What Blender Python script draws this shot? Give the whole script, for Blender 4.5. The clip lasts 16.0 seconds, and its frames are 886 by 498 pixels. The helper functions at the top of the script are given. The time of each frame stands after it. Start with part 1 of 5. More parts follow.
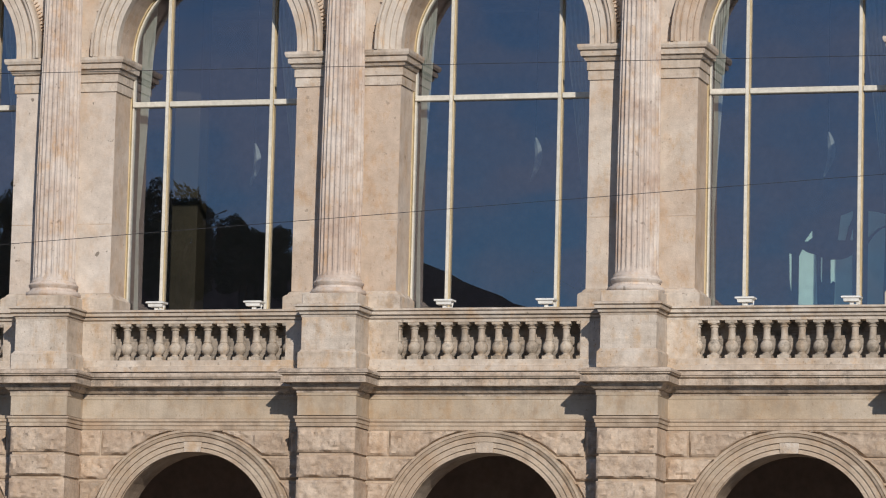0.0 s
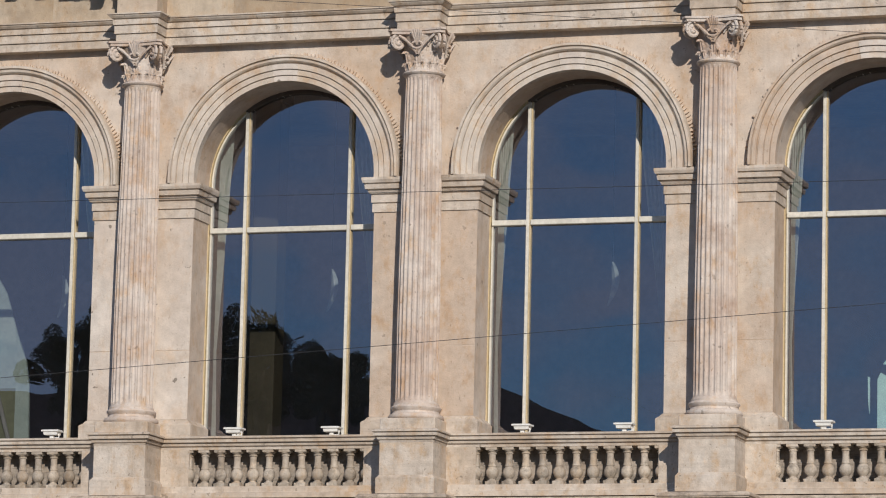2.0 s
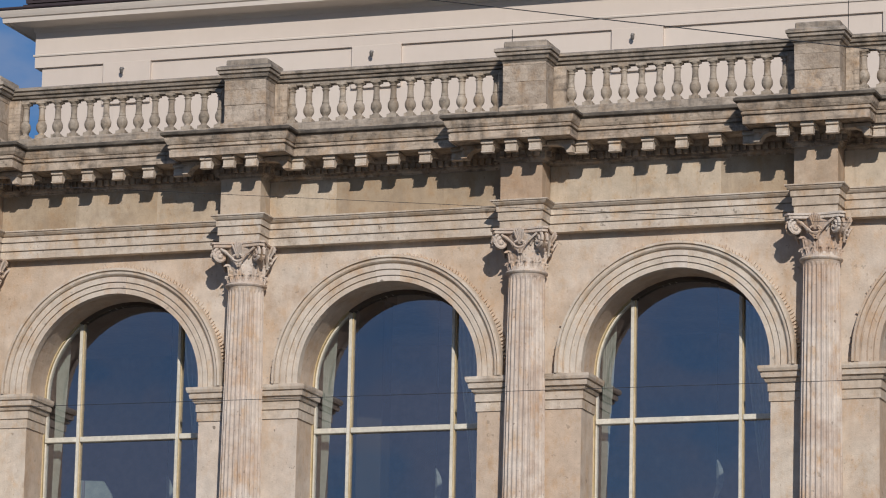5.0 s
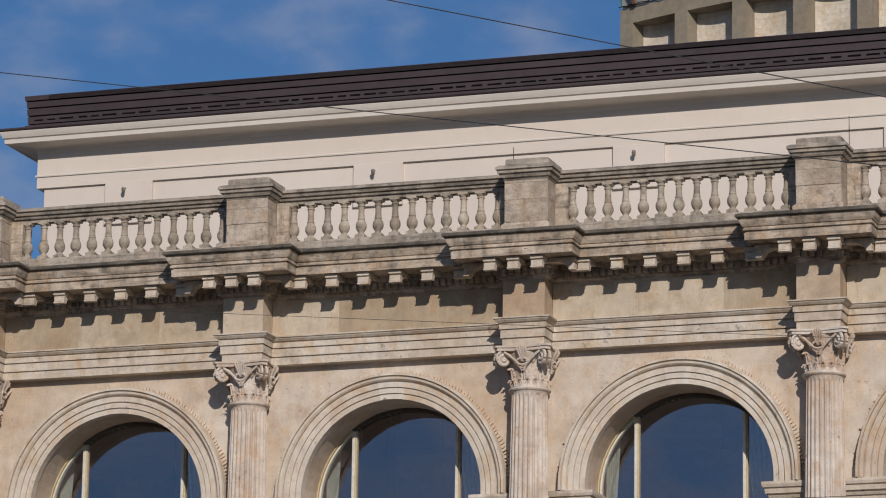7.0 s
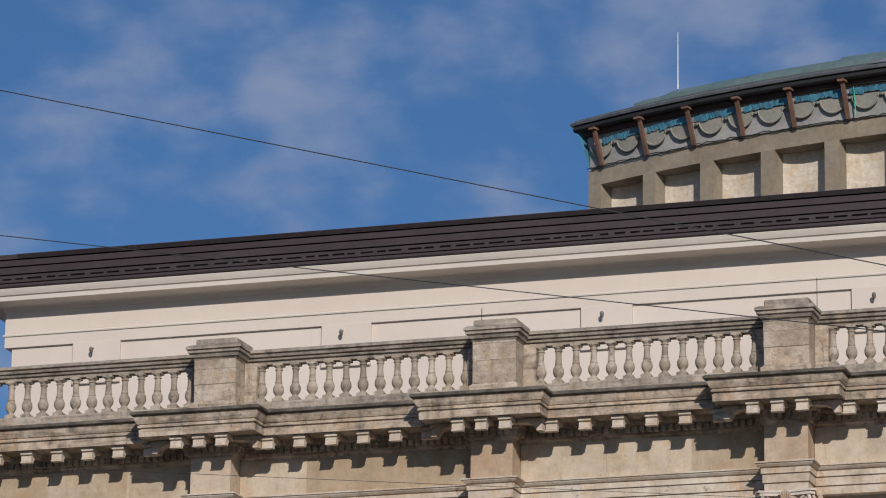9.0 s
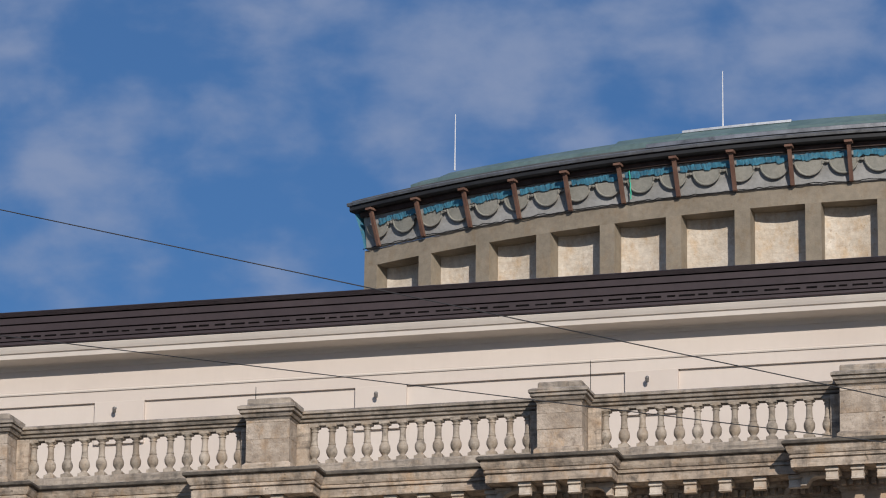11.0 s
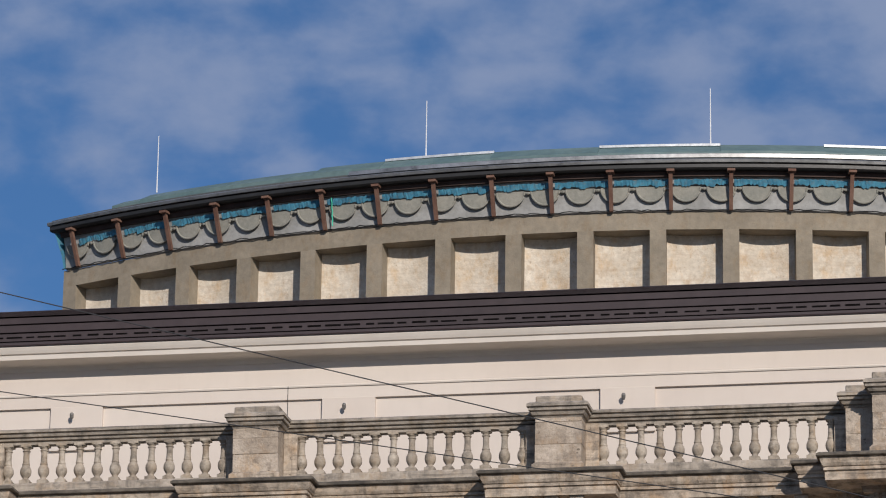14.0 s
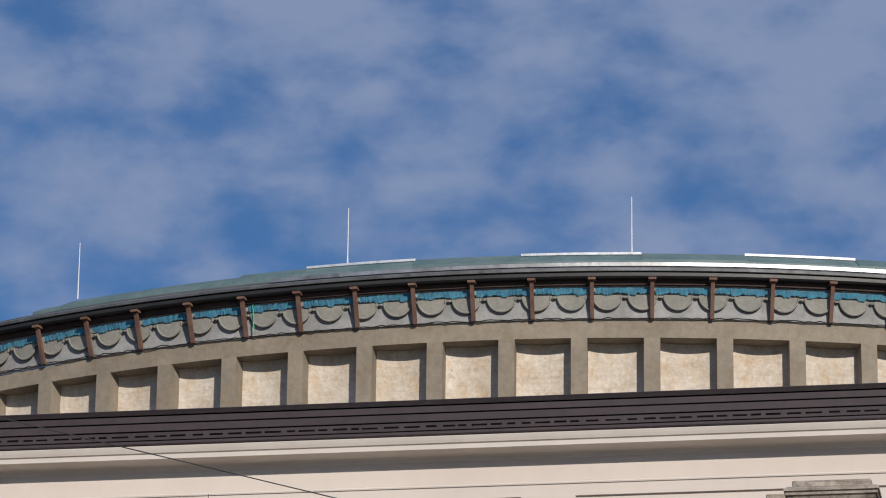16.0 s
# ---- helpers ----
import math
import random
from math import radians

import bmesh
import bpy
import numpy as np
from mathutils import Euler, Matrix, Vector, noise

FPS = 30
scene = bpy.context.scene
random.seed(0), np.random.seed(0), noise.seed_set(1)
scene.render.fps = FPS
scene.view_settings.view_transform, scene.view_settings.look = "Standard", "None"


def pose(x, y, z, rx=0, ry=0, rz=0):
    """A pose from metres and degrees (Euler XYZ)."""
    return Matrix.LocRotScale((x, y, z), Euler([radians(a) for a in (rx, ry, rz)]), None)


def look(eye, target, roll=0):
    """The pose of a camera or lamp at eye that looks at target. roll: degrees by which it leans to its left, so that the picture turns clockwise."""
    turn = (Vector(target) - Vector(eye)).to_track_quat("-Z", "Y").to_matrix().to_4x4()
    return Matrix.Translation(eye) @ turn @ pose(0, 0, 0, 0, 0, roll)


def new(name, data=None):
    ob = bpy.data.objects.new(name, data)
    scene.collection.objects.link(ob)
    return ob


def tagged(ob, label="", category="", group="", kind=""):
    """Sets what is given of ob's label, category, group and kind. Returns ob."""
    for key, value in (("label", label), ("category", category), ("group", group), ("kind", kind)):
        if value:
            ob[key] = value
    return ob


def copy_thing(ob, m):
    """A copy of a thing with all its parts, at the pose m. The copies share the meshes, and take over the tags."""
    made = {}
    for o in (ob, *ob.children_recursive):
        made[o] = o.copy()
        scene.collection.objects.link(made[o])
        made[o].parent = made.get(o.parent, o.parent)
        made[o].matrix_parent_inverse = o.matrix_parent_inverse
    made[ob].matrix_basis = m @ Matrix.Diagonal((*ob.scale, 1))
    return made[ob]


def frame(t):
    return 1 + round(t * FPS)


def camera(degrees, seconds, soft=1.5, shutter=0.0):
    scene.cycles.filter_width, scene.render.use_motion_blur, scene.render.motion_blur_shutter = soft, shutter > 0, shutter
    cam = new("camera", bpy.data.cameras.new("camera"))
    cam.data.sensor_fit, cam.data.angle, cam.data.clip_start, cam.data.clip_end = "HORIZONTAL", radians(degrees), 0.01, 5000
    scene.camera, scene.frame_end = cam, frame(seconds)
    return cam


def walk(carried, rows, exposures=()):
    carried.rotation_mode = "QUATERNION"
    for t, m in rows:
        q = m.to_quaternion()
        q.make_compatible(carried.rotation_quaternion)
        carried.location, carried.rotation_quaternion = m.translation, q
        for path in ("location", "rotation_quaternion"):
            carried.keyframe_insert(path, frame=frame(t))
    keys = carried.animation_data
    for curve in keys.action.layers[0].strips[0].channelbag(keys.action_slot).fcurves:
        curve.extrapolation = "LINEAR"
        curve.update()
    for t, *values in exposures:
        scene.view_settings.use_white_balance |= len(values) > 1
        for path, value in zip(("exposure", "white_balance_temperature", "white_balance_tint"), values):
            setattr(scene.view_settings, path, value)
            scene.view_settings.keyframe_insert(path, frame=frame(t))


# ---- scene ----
# ---------- camera and walk ----------
cam = camera(12.576, 16.0, soft=1.1)
EYE = (17.738, -54.900, 1.6)
PATH = [
    (0.0, 16.316, 7.115, -1.405),
    (0.5, 16.654, 7.610, -1.412),
    (1.0, 16.802, 7.946, -1.390),
    (1.5, 16.944, 8.458, -1.256),
    (2.0, 17.441, 8.867, -1.296),
    (2.5, 17.699, 9.395, -1.349),
    (3.0, 18.145, 9.897, -1.312),
    (3.5, 18.502, 10.349, -1.329),
    (4.0, 18.673, 10.887, -1.338),
    (4.5, 18.867, 11.312, -1.262),
    (7.0, 19.064, 13.350, -0.848),
    (7.5, 19.297, 13.915, -0.830),
    (8.0, 19.202, 14.406, -0.861),
    (8.5, 18.941, 15.028, -0.913),
    (9.0, 18.586, 15.647, -0.883),
    (9.5, 17.650, 16.208, -0.855),
    (10.0, 16.885, 16.575, -0.778),
    (12.5, 12.752, 17.034, -0.789),
    (13.0, 11.988, 17.110, -0.767),
    (13.5, 11.349, 17.207, -0.772),
    (14.0, 10.804, 17.259, -0.844),
    (14.5, 10.394, 17.365, -0.908),
    (15.0, 10.151, 17.858, -0.815),
    (15.5, 9.748, 18.290, -0.794),
    (16.0, 9.673, 18.809, -0.701),
]
walk(cam, [(t, pose(*EYE, 90 + p, r, y)) for t, y, p, r in PATH],
     [(0.0, 0.0), (3.5, 0.0), (4.5, -0.07), (7.0, -0.15), (8.5, -0.09), (10.0, 0.0), (12.5, 0.04), (16.0, 0.05)])

# ---------- world and sun ----------
SUN_TO = Vector((0.52, -1.0, 0.48)).normalized()
sun_el = math.asin(SUN_TO.z)
sun_az = math.atan2(SUN_TO.x, SUN_TO.y)

world = bpy.data.worlds.new("sky")
scene.world = world
world.use_nodes = True
wn, wl = world.node_tree.nodes, world.node_tree.links
wn.clear()
w_out = wn.new("ShaderNodeOutputWorld")
w_bg = wn.new("ShaderNodeBackground")
w_bg.inputs["Strength"].default_value = 0.10
w_sky = wn.new("ShaderNodeTexSky")
w_sky.sky_type = "NISHITA"
w_sky.sun_disc = False
w_sky.sun_elevation = sun_el
w_sky.sun_rotation = sun_az
w_sky.air_density = 1.0
w_sky.dust_density = 0.3
w_sky.ozone_density = 3.0
w_tc = wn.new("ShaderNodeTexCoord")


def wnode(kind, **props):
    n = wn.new(kind)
    for k, v in props.items():
        n.inputs[k].default_value = v
    return n


# deeper blue of the clear air
w_tint = wn.new("ShaderNodeMix")
w_tint.data_type, w_tint.blend_type = "RGBA", "MULTIPLY"
w_tint.inputs[0].default_value = 1.0
w_tint.inputs[7].default_value = (0.262, 0.47, 0.68, 1)
wl.new(w_sky.outputs[0], w_tint.inputs[6])
# broken fair-weather cloud, thicker towards the south-east and the zenith
w_map = wn.new("ShaderNodeMapping")
w_map.inputs["Scale"].default_value = (1.0, 1.0, 1.7)
wl.new(w_tc.outputs["Generated"], w_map.inputs[0])
w_n1 = wnode("ShaderNodeTexNoise", Scale=36.0, Detail=6.0, Roughness=0.50, Distortion=0.1)
w_n2 = wnode("ShaderNodeTexNoise", Scale=5.0, Detail=2.0, Roughness=0.5)
wl.new(w_map.outputs[0], w_n1.inputs["Vector"])
wl.new(w_map.outputs[0], w_n2.inputs["Vector"])
w_dot = wn.new("ShaderNodeVectorMath")
w_dot.operation = "DOT_PRODUCT"
w_dot.inputs[1].default_value = (0.9, -0.6, 1.5)
wl.new(w_tc.outputs["Generated"], w_dot.inputs[0])
w_cov = wn.new("ShaderNodeMapRange")
w_cov.inputs["From Min"].default_value = -0.46
w_cov.inputs["From Max"].default_value = -0.16
w_cov.inputs["To Min"].default_value = -0.12
w_cov.inputs["To Max"].default_value = 0.11
wl.new(w_dot.outputs["Value"], w_cov.inputs[0])
w_a = wn.new("ShaderNodeMath")
w_a.operation = "ADD"
wl.new(w_n1.outputs["Fac"], w_a.inputs[0])
# cloud banks and clear gaps over the roofs: (bearing, height, width, depth, thickness)
BANKS = [
    (-0.404, 0.344, 0.036, 0.008, 0.17), (-0.443, 0.350, 0.018, 0.016, 0.12), (-0.372, 0.340, 0.022, 0.013, 0.13), (-0.374, 0.359, 0.040, 0.006, 0.06),
    (-0.331, 0.307, 0.018, 0.006, 0.12), (-0.258, 0.371, 0.040, 0.018, 0.12), (-0.188, 0.362, 0.018, 0.011, 0.10), (-0.129, 0.349, 0.020, 0.009, 0.13),
    (-0.244, 0.343, 0.022, 0.008, 0.09),
    (-0.281, 0.418, 0.028, 0.014, -0.22), (-0.183, 0.399, 0.026, 0.006, -0.15), (-0.245, 0.385, 0.020, 0.005, -0.10), (-0.122, 0.402, 0.009, 0.005, -0.17),
    (-0.079, 0.369, 0.022, 0.007, -0.15), (-0.107, 0.357, 0.022, 0.010, -0.15), (-0.163, 0.356, 0.028, 0.007, -0.12), (-0.219, 0.350, 0.022, 0.007, -0.08),
    (-0.318, 0.332, 0.030, 0.018, -0.10), (-0.354, 0.374, 0.040, 0.008, -0.06)]
w_sep = wn.new("ShaderNodeSeparateXYZ")
wl.new(w_tc.outputs["Generated"], w_sep.inputs[0])
w_flat = wn.new("ShaderNodeVectorMath")
w_flat.operation = "DIVIDE"
w_ys = wn.new("ShaderNodeCombineXYZ")
for i in range(3):
    wl.new(w_sep.outputs["Y"], w_ys.inputs[i])
wl.new(w_tc.outputs["Generated"], w_flat.inputs[0])
wl.new(w_ys.outputs[0], w_flat.inputs[1])
w_sum = w_cov.outputs[0]
for bu, bv, bw, bh, amount in BANKS:
    w_off = wn.new("ShaderNodeVectorMath")
    w_off.operation = "MULTIPLY_ADD"
    w_off.inputs[1].default_value = (1 / bw, 0, 1 / bh)
    w_off.inputs[2].default_value = (-bu / bw, 0, -bv / bh)
    wl.new(w_flat.outputs[0], w_off.inputs[0])
    w_len = wn.new("ShaderNodeVectorMath")
    w_len.operation = "LENGTH"
    wl.new(w_off.outputs[0], w_len.inputs[0])
    w_fall = wn.new("ShaderNodeMapRange")
    w_fall.interpolation_type = "SMOOTHSTEP"
    w_fall.inputs["From Min"].default_value = 0.2
    w_fall.inputs["From Max"].default_value = 1.6
    w_fall.inputs["To Min"].default_value = amount * 0.8
    w_fall.inputs["To Max"].default_value = 0.0
    wl.new(w_len.outputs["Value"], w_fall.inputs[0])
    w_add = wn.new("ShaderNodeMath")
    w_add.operation = "ADD"
    wl.new(w_sum, w_add.inputs[0])
    wl.new(w_fall.outputs[0], w_add.inputs[1])
    w_sum = w_add.outputs[0]
wl.new(w_sum, w_a.inputs[1])
w_b = wn.new("ShaderNodeMath")
w_b.operation = "MULTIPLY_ADD"
w_b.inputs[1].default_value = 0.35
wl.new(w_n2.outputs["Fac"], w_b.inputs[0])
wl.new(w_a.outputs[0], w_b.inputs[2])
w_ramp = wn.new("ShaderNodeMapRange")
w_ramp.interpolation_type = "SMOOTHSTEP"
w_ramp.inputs["From Min"].default_value = 0.50
w_ramp.inputs["From Max"].default_value = 0.96
w_ramp.inputs["To Min"].default_value = 0.07
w_ramp.inputs["To Max"].default_value = 0.80
wl.new(w_b.outputs[0], w_ramp.inputs[0])
w_mix = wn.new("ShaderNodeMix")
w_mix.data_type = "RGBA"
w_mix.inputs[7].default_value = (2.55, 3.12, 4.6, 1)
wl.new(w_ramp.outputs[0], w_mix.inputs[0])
wl.new(w_tint.outputs[2], w_mix.inputs[6])
wl.new(w_mix.outputs[2], w_bg.inputs["Color"])
wl.new(w_bg.outputs[0], w_out.inputs[0])

sun = new("sun", bpy.data.lights.new("sun", "SUN"))
sun.data.energy = 3.5
sun.data.angle = radians(0.6)
sun.data.color = (1.0, 0.915, 0.83)
sun.matrix_world = look(SUN_TO * 100, (0, 0, 0))


# ---------- materials ----------
def mat_base(name, rough=0.8, metal=0.0):
    m = bpy.data.materials.new(name)
    m.use_nodes = True
    b = m.node_tree.nodes["Principled BSDF"]
    b.inputs["Roughness"].default_value = rough
    b.inputs["Metallic"].default_value = metal
    return m, m.node_tree.nodes, m.node_tree.links, b


def surface(name, c1, c2, dark=None, dark_amount=0.0, scale=1.2, grain=40.0, bump=0.3, rough=0.85, metal=0.0,
            streak=0.0, piece=0.0, pits=0.0, strata=0.0, hue=0.0, grit=1.0, ochre=0.0):
    """Two-scale weathered surface: broad patches between c1 and c2, fine grain, stains of colour dark, rain streaks, dirt in level strata and pits."""
    m, n, l, b = mat_base(name, rough, metal)
    tc = n.new("ShaderNodeTexCoord")
    info = n.new("ShaderNodeObjectInfo")
    off = n.new("ShaderNodeVectorMath")
    off.operation = "MULTIPLY_ADD"
    off.inputs[1].default_value = (37.0, 19.0, 53.0)
    wide = n.new("ShaderNodeCombineXYZ")
    for i in range(3):
        l.new(info.outputs["Random"], wide.inputs[i])
    l.new(wide.outputs[0], off.inputs[0])
    l.new(tc.outputs["Object"], off.inputs[2])

    def noise_tex(sc, detail=4.0, stretch=None, roughness=0.6):
        t = n.new("ShaderNodeTexNoise")
        t.inputs["Scale"].default_value = sc
        t.inputs["Detail"].default_value = detail
        t.inputs["Roughness"].default_value = roughness
        src = off.outputs[0]
        if stretch:
            mp = n.new("ShaderNodeMapping")
            mp.inputs["Scale"].default_value = stretch
            l.new(src, mp.inputs[0])
            src = mp.outputs[0]
        l.new(src, t.inputs["Vector"])
        return t.outputs["Fac"]

    def ranged(fac, lo, hi, a=0.0, z=1.0):
        r = n.new("ShaderNodeMapRange")
        r.inputs["From Min"].default_value, r.inputs["From Max"].default_value = lo, hi
        r.inputs["To Min"].default_value, r.inputs["To Max"].default_value = a, z
        l.new(fac, r.inputs[0])
        return r.outputs[0]

    def mixed(fac, a, z, blend="MIX"):
        x = n.new("ShaderNodeMix")
        x.data_type, x.blend_type = "RGBA", blend
        for sock, v in ((0, fac), (6, a), (7, z)):
            if isinstance(v, (int, float)):
                x.inputs[sock].default_value = v
            elif isinstance(v, tuple):
                x.inputs[sock].default_value = (*v, 1)
            else:
                l.new(v, x.inputs[sock])
        return x.outputs[2]

    broad = noise_tex(scale, 5.0)
    fine = noise_tex(grain, 3.0)
    if hue:
        h = n.new("ShaderNodeMath")
        h.operation = "MULTIPLY_ADD"
        h.inputs[1].default_value = hue
        l.new(info.outputs["Random"], h.inputs[0])
        l.new(broad, h.inputs[2])
        broad = h.outputs[0]
    col = mixed(ranged(broad, 0.38 + hue * 0.5, 0.62 + hue * 0.5), c1, c2)
    gm = n.new("ShaderNodeMath")
    gm.operation = "MULTIPLY"
    l.new(ranged(fine, 0.3, 0.7, 1 - 0.05 * grit, 1 + 0.035 * grit), gm.inputs[0])
    l.new(ranged(noise_tex(scale * 7, 4.0), 0.3, 0.7, 1 - 0.14 * grit, 1 + 0.10 * grit), gm.inputs[1])
    g = gm.outputs[0]
    gc = n.new("ShaderNodeCombineColor")
    for i in range(3):
        l.new(g, gc.inputs[i])
    col = mixed(1.0, col, gc.outputs[0], "MULTIPLY")
    if ochre:
        # warm mineral blotches and short upright runs
        oc = noise_tex(3.2, 6.0, (1.3, 1.3, 0.8), 0.72)
        col = mixed(ranged(oc, 0.50, 0.66, 0, ochre), col, (0.90, 0.73, 0.54), "MULTIPLY")
        ch = noise_tex(26.0, 3.0, (1.0, 1.0, 0.55), 0.6)
        col = mixed(ranged(ch, 0.64, 0.70, 0, ochre * 0.7), col, (0.50, 0.39, 0.29), "MULTIPLY")
    if dark:
        st = noise_tex(scale * 2.3, 6.0, None, 0.7)
        col = mixed(ranged(st, 0.62 - dark_amount, 0.80 - dark_amount * 0.6, 0, 0.85), col, dark)
    if streak:
        sk = noise_tex(3.0, 5.0, (2.2, 2.2, 0.18), 0.7)
        col = mixed(ranged(sk, 0.52, 0.78, 0, streak), col, dark or (0.12, 0.10, 0.08))
    if strata:
        sr = noise_tex(2.0, 6.0, (0.5, 0.5, 7.0), 0.75)
        col = mixed(ranged(sr, 0.50, 0.72, 0, strata), col, dark or (0.12, 0.10, 0.08))
    if pits:
        pt = noise_tex(9.0, 2.0)
        col = mixed(ranged(pt, 0.69, 0.73, 0, pits), col, (0.16, 0.13, 0.10))
    if piece:
        r = ranged(info.outputs["Random"], 0, 1, 1 - piece, 1 + piece * 0.6)
        pc = n.new("ShaderNodeCombineColor")
        for i in range(3):
            l.new(r, pc.inputs[i])
        col = mixed(1.0, col, pc.outputs[0], "MULTIPLY")
    l.new(col, b.inputs["Base Color"])
    l.new(ranged(fine, 0.2, 0.8, rough - 0.08, min(1.0, rough + 0.08)), b.inputs["Roughness"])
    if bump:
        add = n.new("ShaderNodeMath")
        add.operation = "MULTIPLY_ADD"
        add.inputs[1].default_value = 2.0
        l.new(noise_tex(grain * 0.25, 4.0), add.inputs[0])
        l.new(fine, add.inputs[2])
        bp = n.new("ShaderNodeBump")
        bp.inputs["Strength"].default_value = bump
        bp.inputs["Distance"].default_value = 0.008
        l.new(add.outputs[0], bp.inputs["Height"])
        l.new(bp.outputs[0], b.inputs["Normal"])
    return m


M_STONE = surface("plastered_stone", (0.53, 0.415, 0.31), (0.62, 0.545, 0.465), (0.38, 0.27, 0.19), 0.06, 0.55, 35, 0.4, streak=0.4, pits=0.4, ochre=0.55)
M_PIER = surface("sandstone_pier", (0.54, 0.435, 0.34), (0.62, 0.55, 0.465), (0.38, 0.275, 0.19), 0.06, 0.7, 60, 0.4, streak=0.3, pits=0.4, hue=0.35, ochre=0.70)
M_PIER_PALE = surface("pale_limewashed_pier", (0.59, 0.51, 0.43), (0.66, 0.60, 0.53), (0.40, 0.30, 0.22), 0.03, 0.7, 60, 0.35, streak=0.2, pits=0.8, ochre=0.45)
M_COLUMN = surface("pale_limestone", (0.53, 0.43, 0.355), (0.63, 0.565, 0.50), (0.36, 0.25, 0.185), 0.09, 0.9, 40, 0.4, streak=0.5, pits=0.55, hue=0.12, ochre=0.85)
M_LIGHT = surface("light_limestone", (0.52, 0.435, 0.345), (0.63, 0.565, 0.485), (0.27, 0.21, 0.155), 0.07, 1.2, 40, 0.5, streak=0.45, pits=0.6, strata=0.25, hue=0.1, ochre=0.80)
M_FRIEZE = surface("ochre_frieze_stone", (0.44, 0.345, 0.24), (0.51, 0.435, 0.34), (0.29, 0.23, 0.17), 0.09, 0.6, 35, 0.3, streak=0.5, piece=0.10, hue=0.3, ochre=0.60)
# grimy cornice stone; on the dentils its darker tone stands in for shade
M_GRIME_AND_SHADE = surface("grimy_cornice_and_shaded_dentil_stone", (0.40, 0.322, 0.247), (0.585, 0.492, 0.395), (0.05, 0.043, 0.037), 0.13, 2.0, 40, 0.6, streak=0.75, pits=0.8, strata=0.8, ochre=0.70)
M_DIE = surface("eroded_pedestal_stone", (0.38, 0.312, 0.245), (0.54, 0.46, 0.378), (0.15, 0.122, 0.097), 0.12, 2.2, 30, 1.0, streak=0.5, pits=1.0, strata=0.35, hue=0.2, ochre=0.70)
M_RAIL = surface("weathered_rail_stone", (0.31, 0.268, 0.222), (0.45, 0.39, 0.325), (0.065, 0.06, 0.053), 0.12, 2.4, 45, 0.6, streak=0.7, strata=0.8, ochre=0.50)
M_BALUSTER = surface("baluster_stone", (0.40, 0.335, 0.26), (0.55, 0.485, 0.40), (0.12, 0.105, 0.085), 0.10, 3.4, 45, 0.3, streak=0.45, piece=0.2, ochre=0.60)
M_LEDGE = surface("stained_ledge_stone", (0.46, 0.37, 0.285), (0.60, 0.51, 0.415), (0.13, 0.105, 0.085), 0.13, 2.6, 40, 0.6, streak=0.75, pits=0.8, strata=0.60, ochre=0.45)
M_FRIEZE_WARM = surface("warm_frieze_stone", (0.47, 0.35, 0.25), (0.52, 0.435, 0.34), (0.31, 0.24, 0.17), 0.06, 0.9, 35, 0.3, streak=0.3, piece=0.08, hue=0.5, ochre=0.55)
M_ROOF_BALUSTER = surface("dull_baluster_stone", (0.33, 0.275, 0.215), (0.47, 0.41, 0.338), (0.09, 0.078, 0.064), 0.12, 3.4, 45, 0.3, streak=0.45, piece=0.2, strata=0.3, ochre=0.50)
M_RUSTIC = surface("rusticated_stone", (0.44, 0.335, 0.245), (0.56, 0.455, 0.352), (0.25, 0.18, 0.13), 0.08, 2.2, 22, 1.0, piece=0.16, pits=0.7, strata=0.3, ochre=0.40)
M_GROUNDWALL = surface("ground_storey_stone", (0.43, 0.33, 0.238), (0.53, 0.44, 0.338), (0.23, 0.17, 0.12), 0.08, 1.0, 35, 0.4, streak=0.45, strata=0.45, ochre=0.40)
M_ATTIC = surface("attic_plaster", (0.615, 0.543, 0.481), (0.65, 0.581, 0.516), (0.44, 0.39, 0.34), -0.02, 0.35, 25, 0.0, streak=0.10, grit=0.15)
M_ATTIC_TRIM = surface("attic_trim_plaster", (0.61, 0.555, 0.495), (0.66, 0.605, 0.54), (0.46, 0.40, 0.35), -0.02, 0.7, 60, 0.0, grit=0.2)
M_ROOF = surface("brown_sheet_metal", (0.038, 0.026, 0.029), (0.049, 0.034, 0.037), (0.027, 0.019, 0.021), 0.0, 1.0, 20, 0.05, rough=0.6)
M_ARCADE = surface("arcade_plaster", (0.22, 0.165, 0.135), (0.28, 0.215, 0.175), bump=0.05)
M_CRUST = surface("black_crusted_stone", (0.075, 0.064, 0.052), (0.17, 0.145, 0.115), (0.035, 0.03, 0.026), 0.13, 3.0, 40, 0.6, streak=0.5)
# near-black without gloss: shade inside roof gaps and slots put into the colour
M_GAP_SHADE = surface("gap_shade_black", (0.005, 0.004, 0.004), (0.008, 0.007, 0.007), bump=0, rough=0.9)
M_GAP_SHADE.node_tree.nodes["Principled BSDF"].inputs["Specular IOR Level"].default_value = 0.05
M_CONCRETE = surface("drum_concrete", (0.235, 0.20, 0.15), (0.29, 0.248, 0.188), (0.15, 0.13, 0.10), 0.0, 1.2, 30, 0.3, streak=0.3, ochre=0.40)
M_CREAM = surface("cream_render", (0.55, 0.48, 0.385), (0.66, 0.60, 0.51), (0.40, 0.30, 0.21), 0.10, 1.6, 14, 0.9, streak=0.15, strata=0.5, ochre=0.70)
M_COVE = surface("netted_cove_plaster", (0.27, 0.27, 0.26), (0.36, 0.36, 0.35), (0.18, 0.19, 0.19), 0.02, 1.8, 60, 0.3)
M_SWAG = surface("relief_plaster", (0.24, 0.24, 0.21), (0.30, 0.29, 0.25), (0.16, 0.16, 0.15), 0.0, 2.0, 40, 0.3)
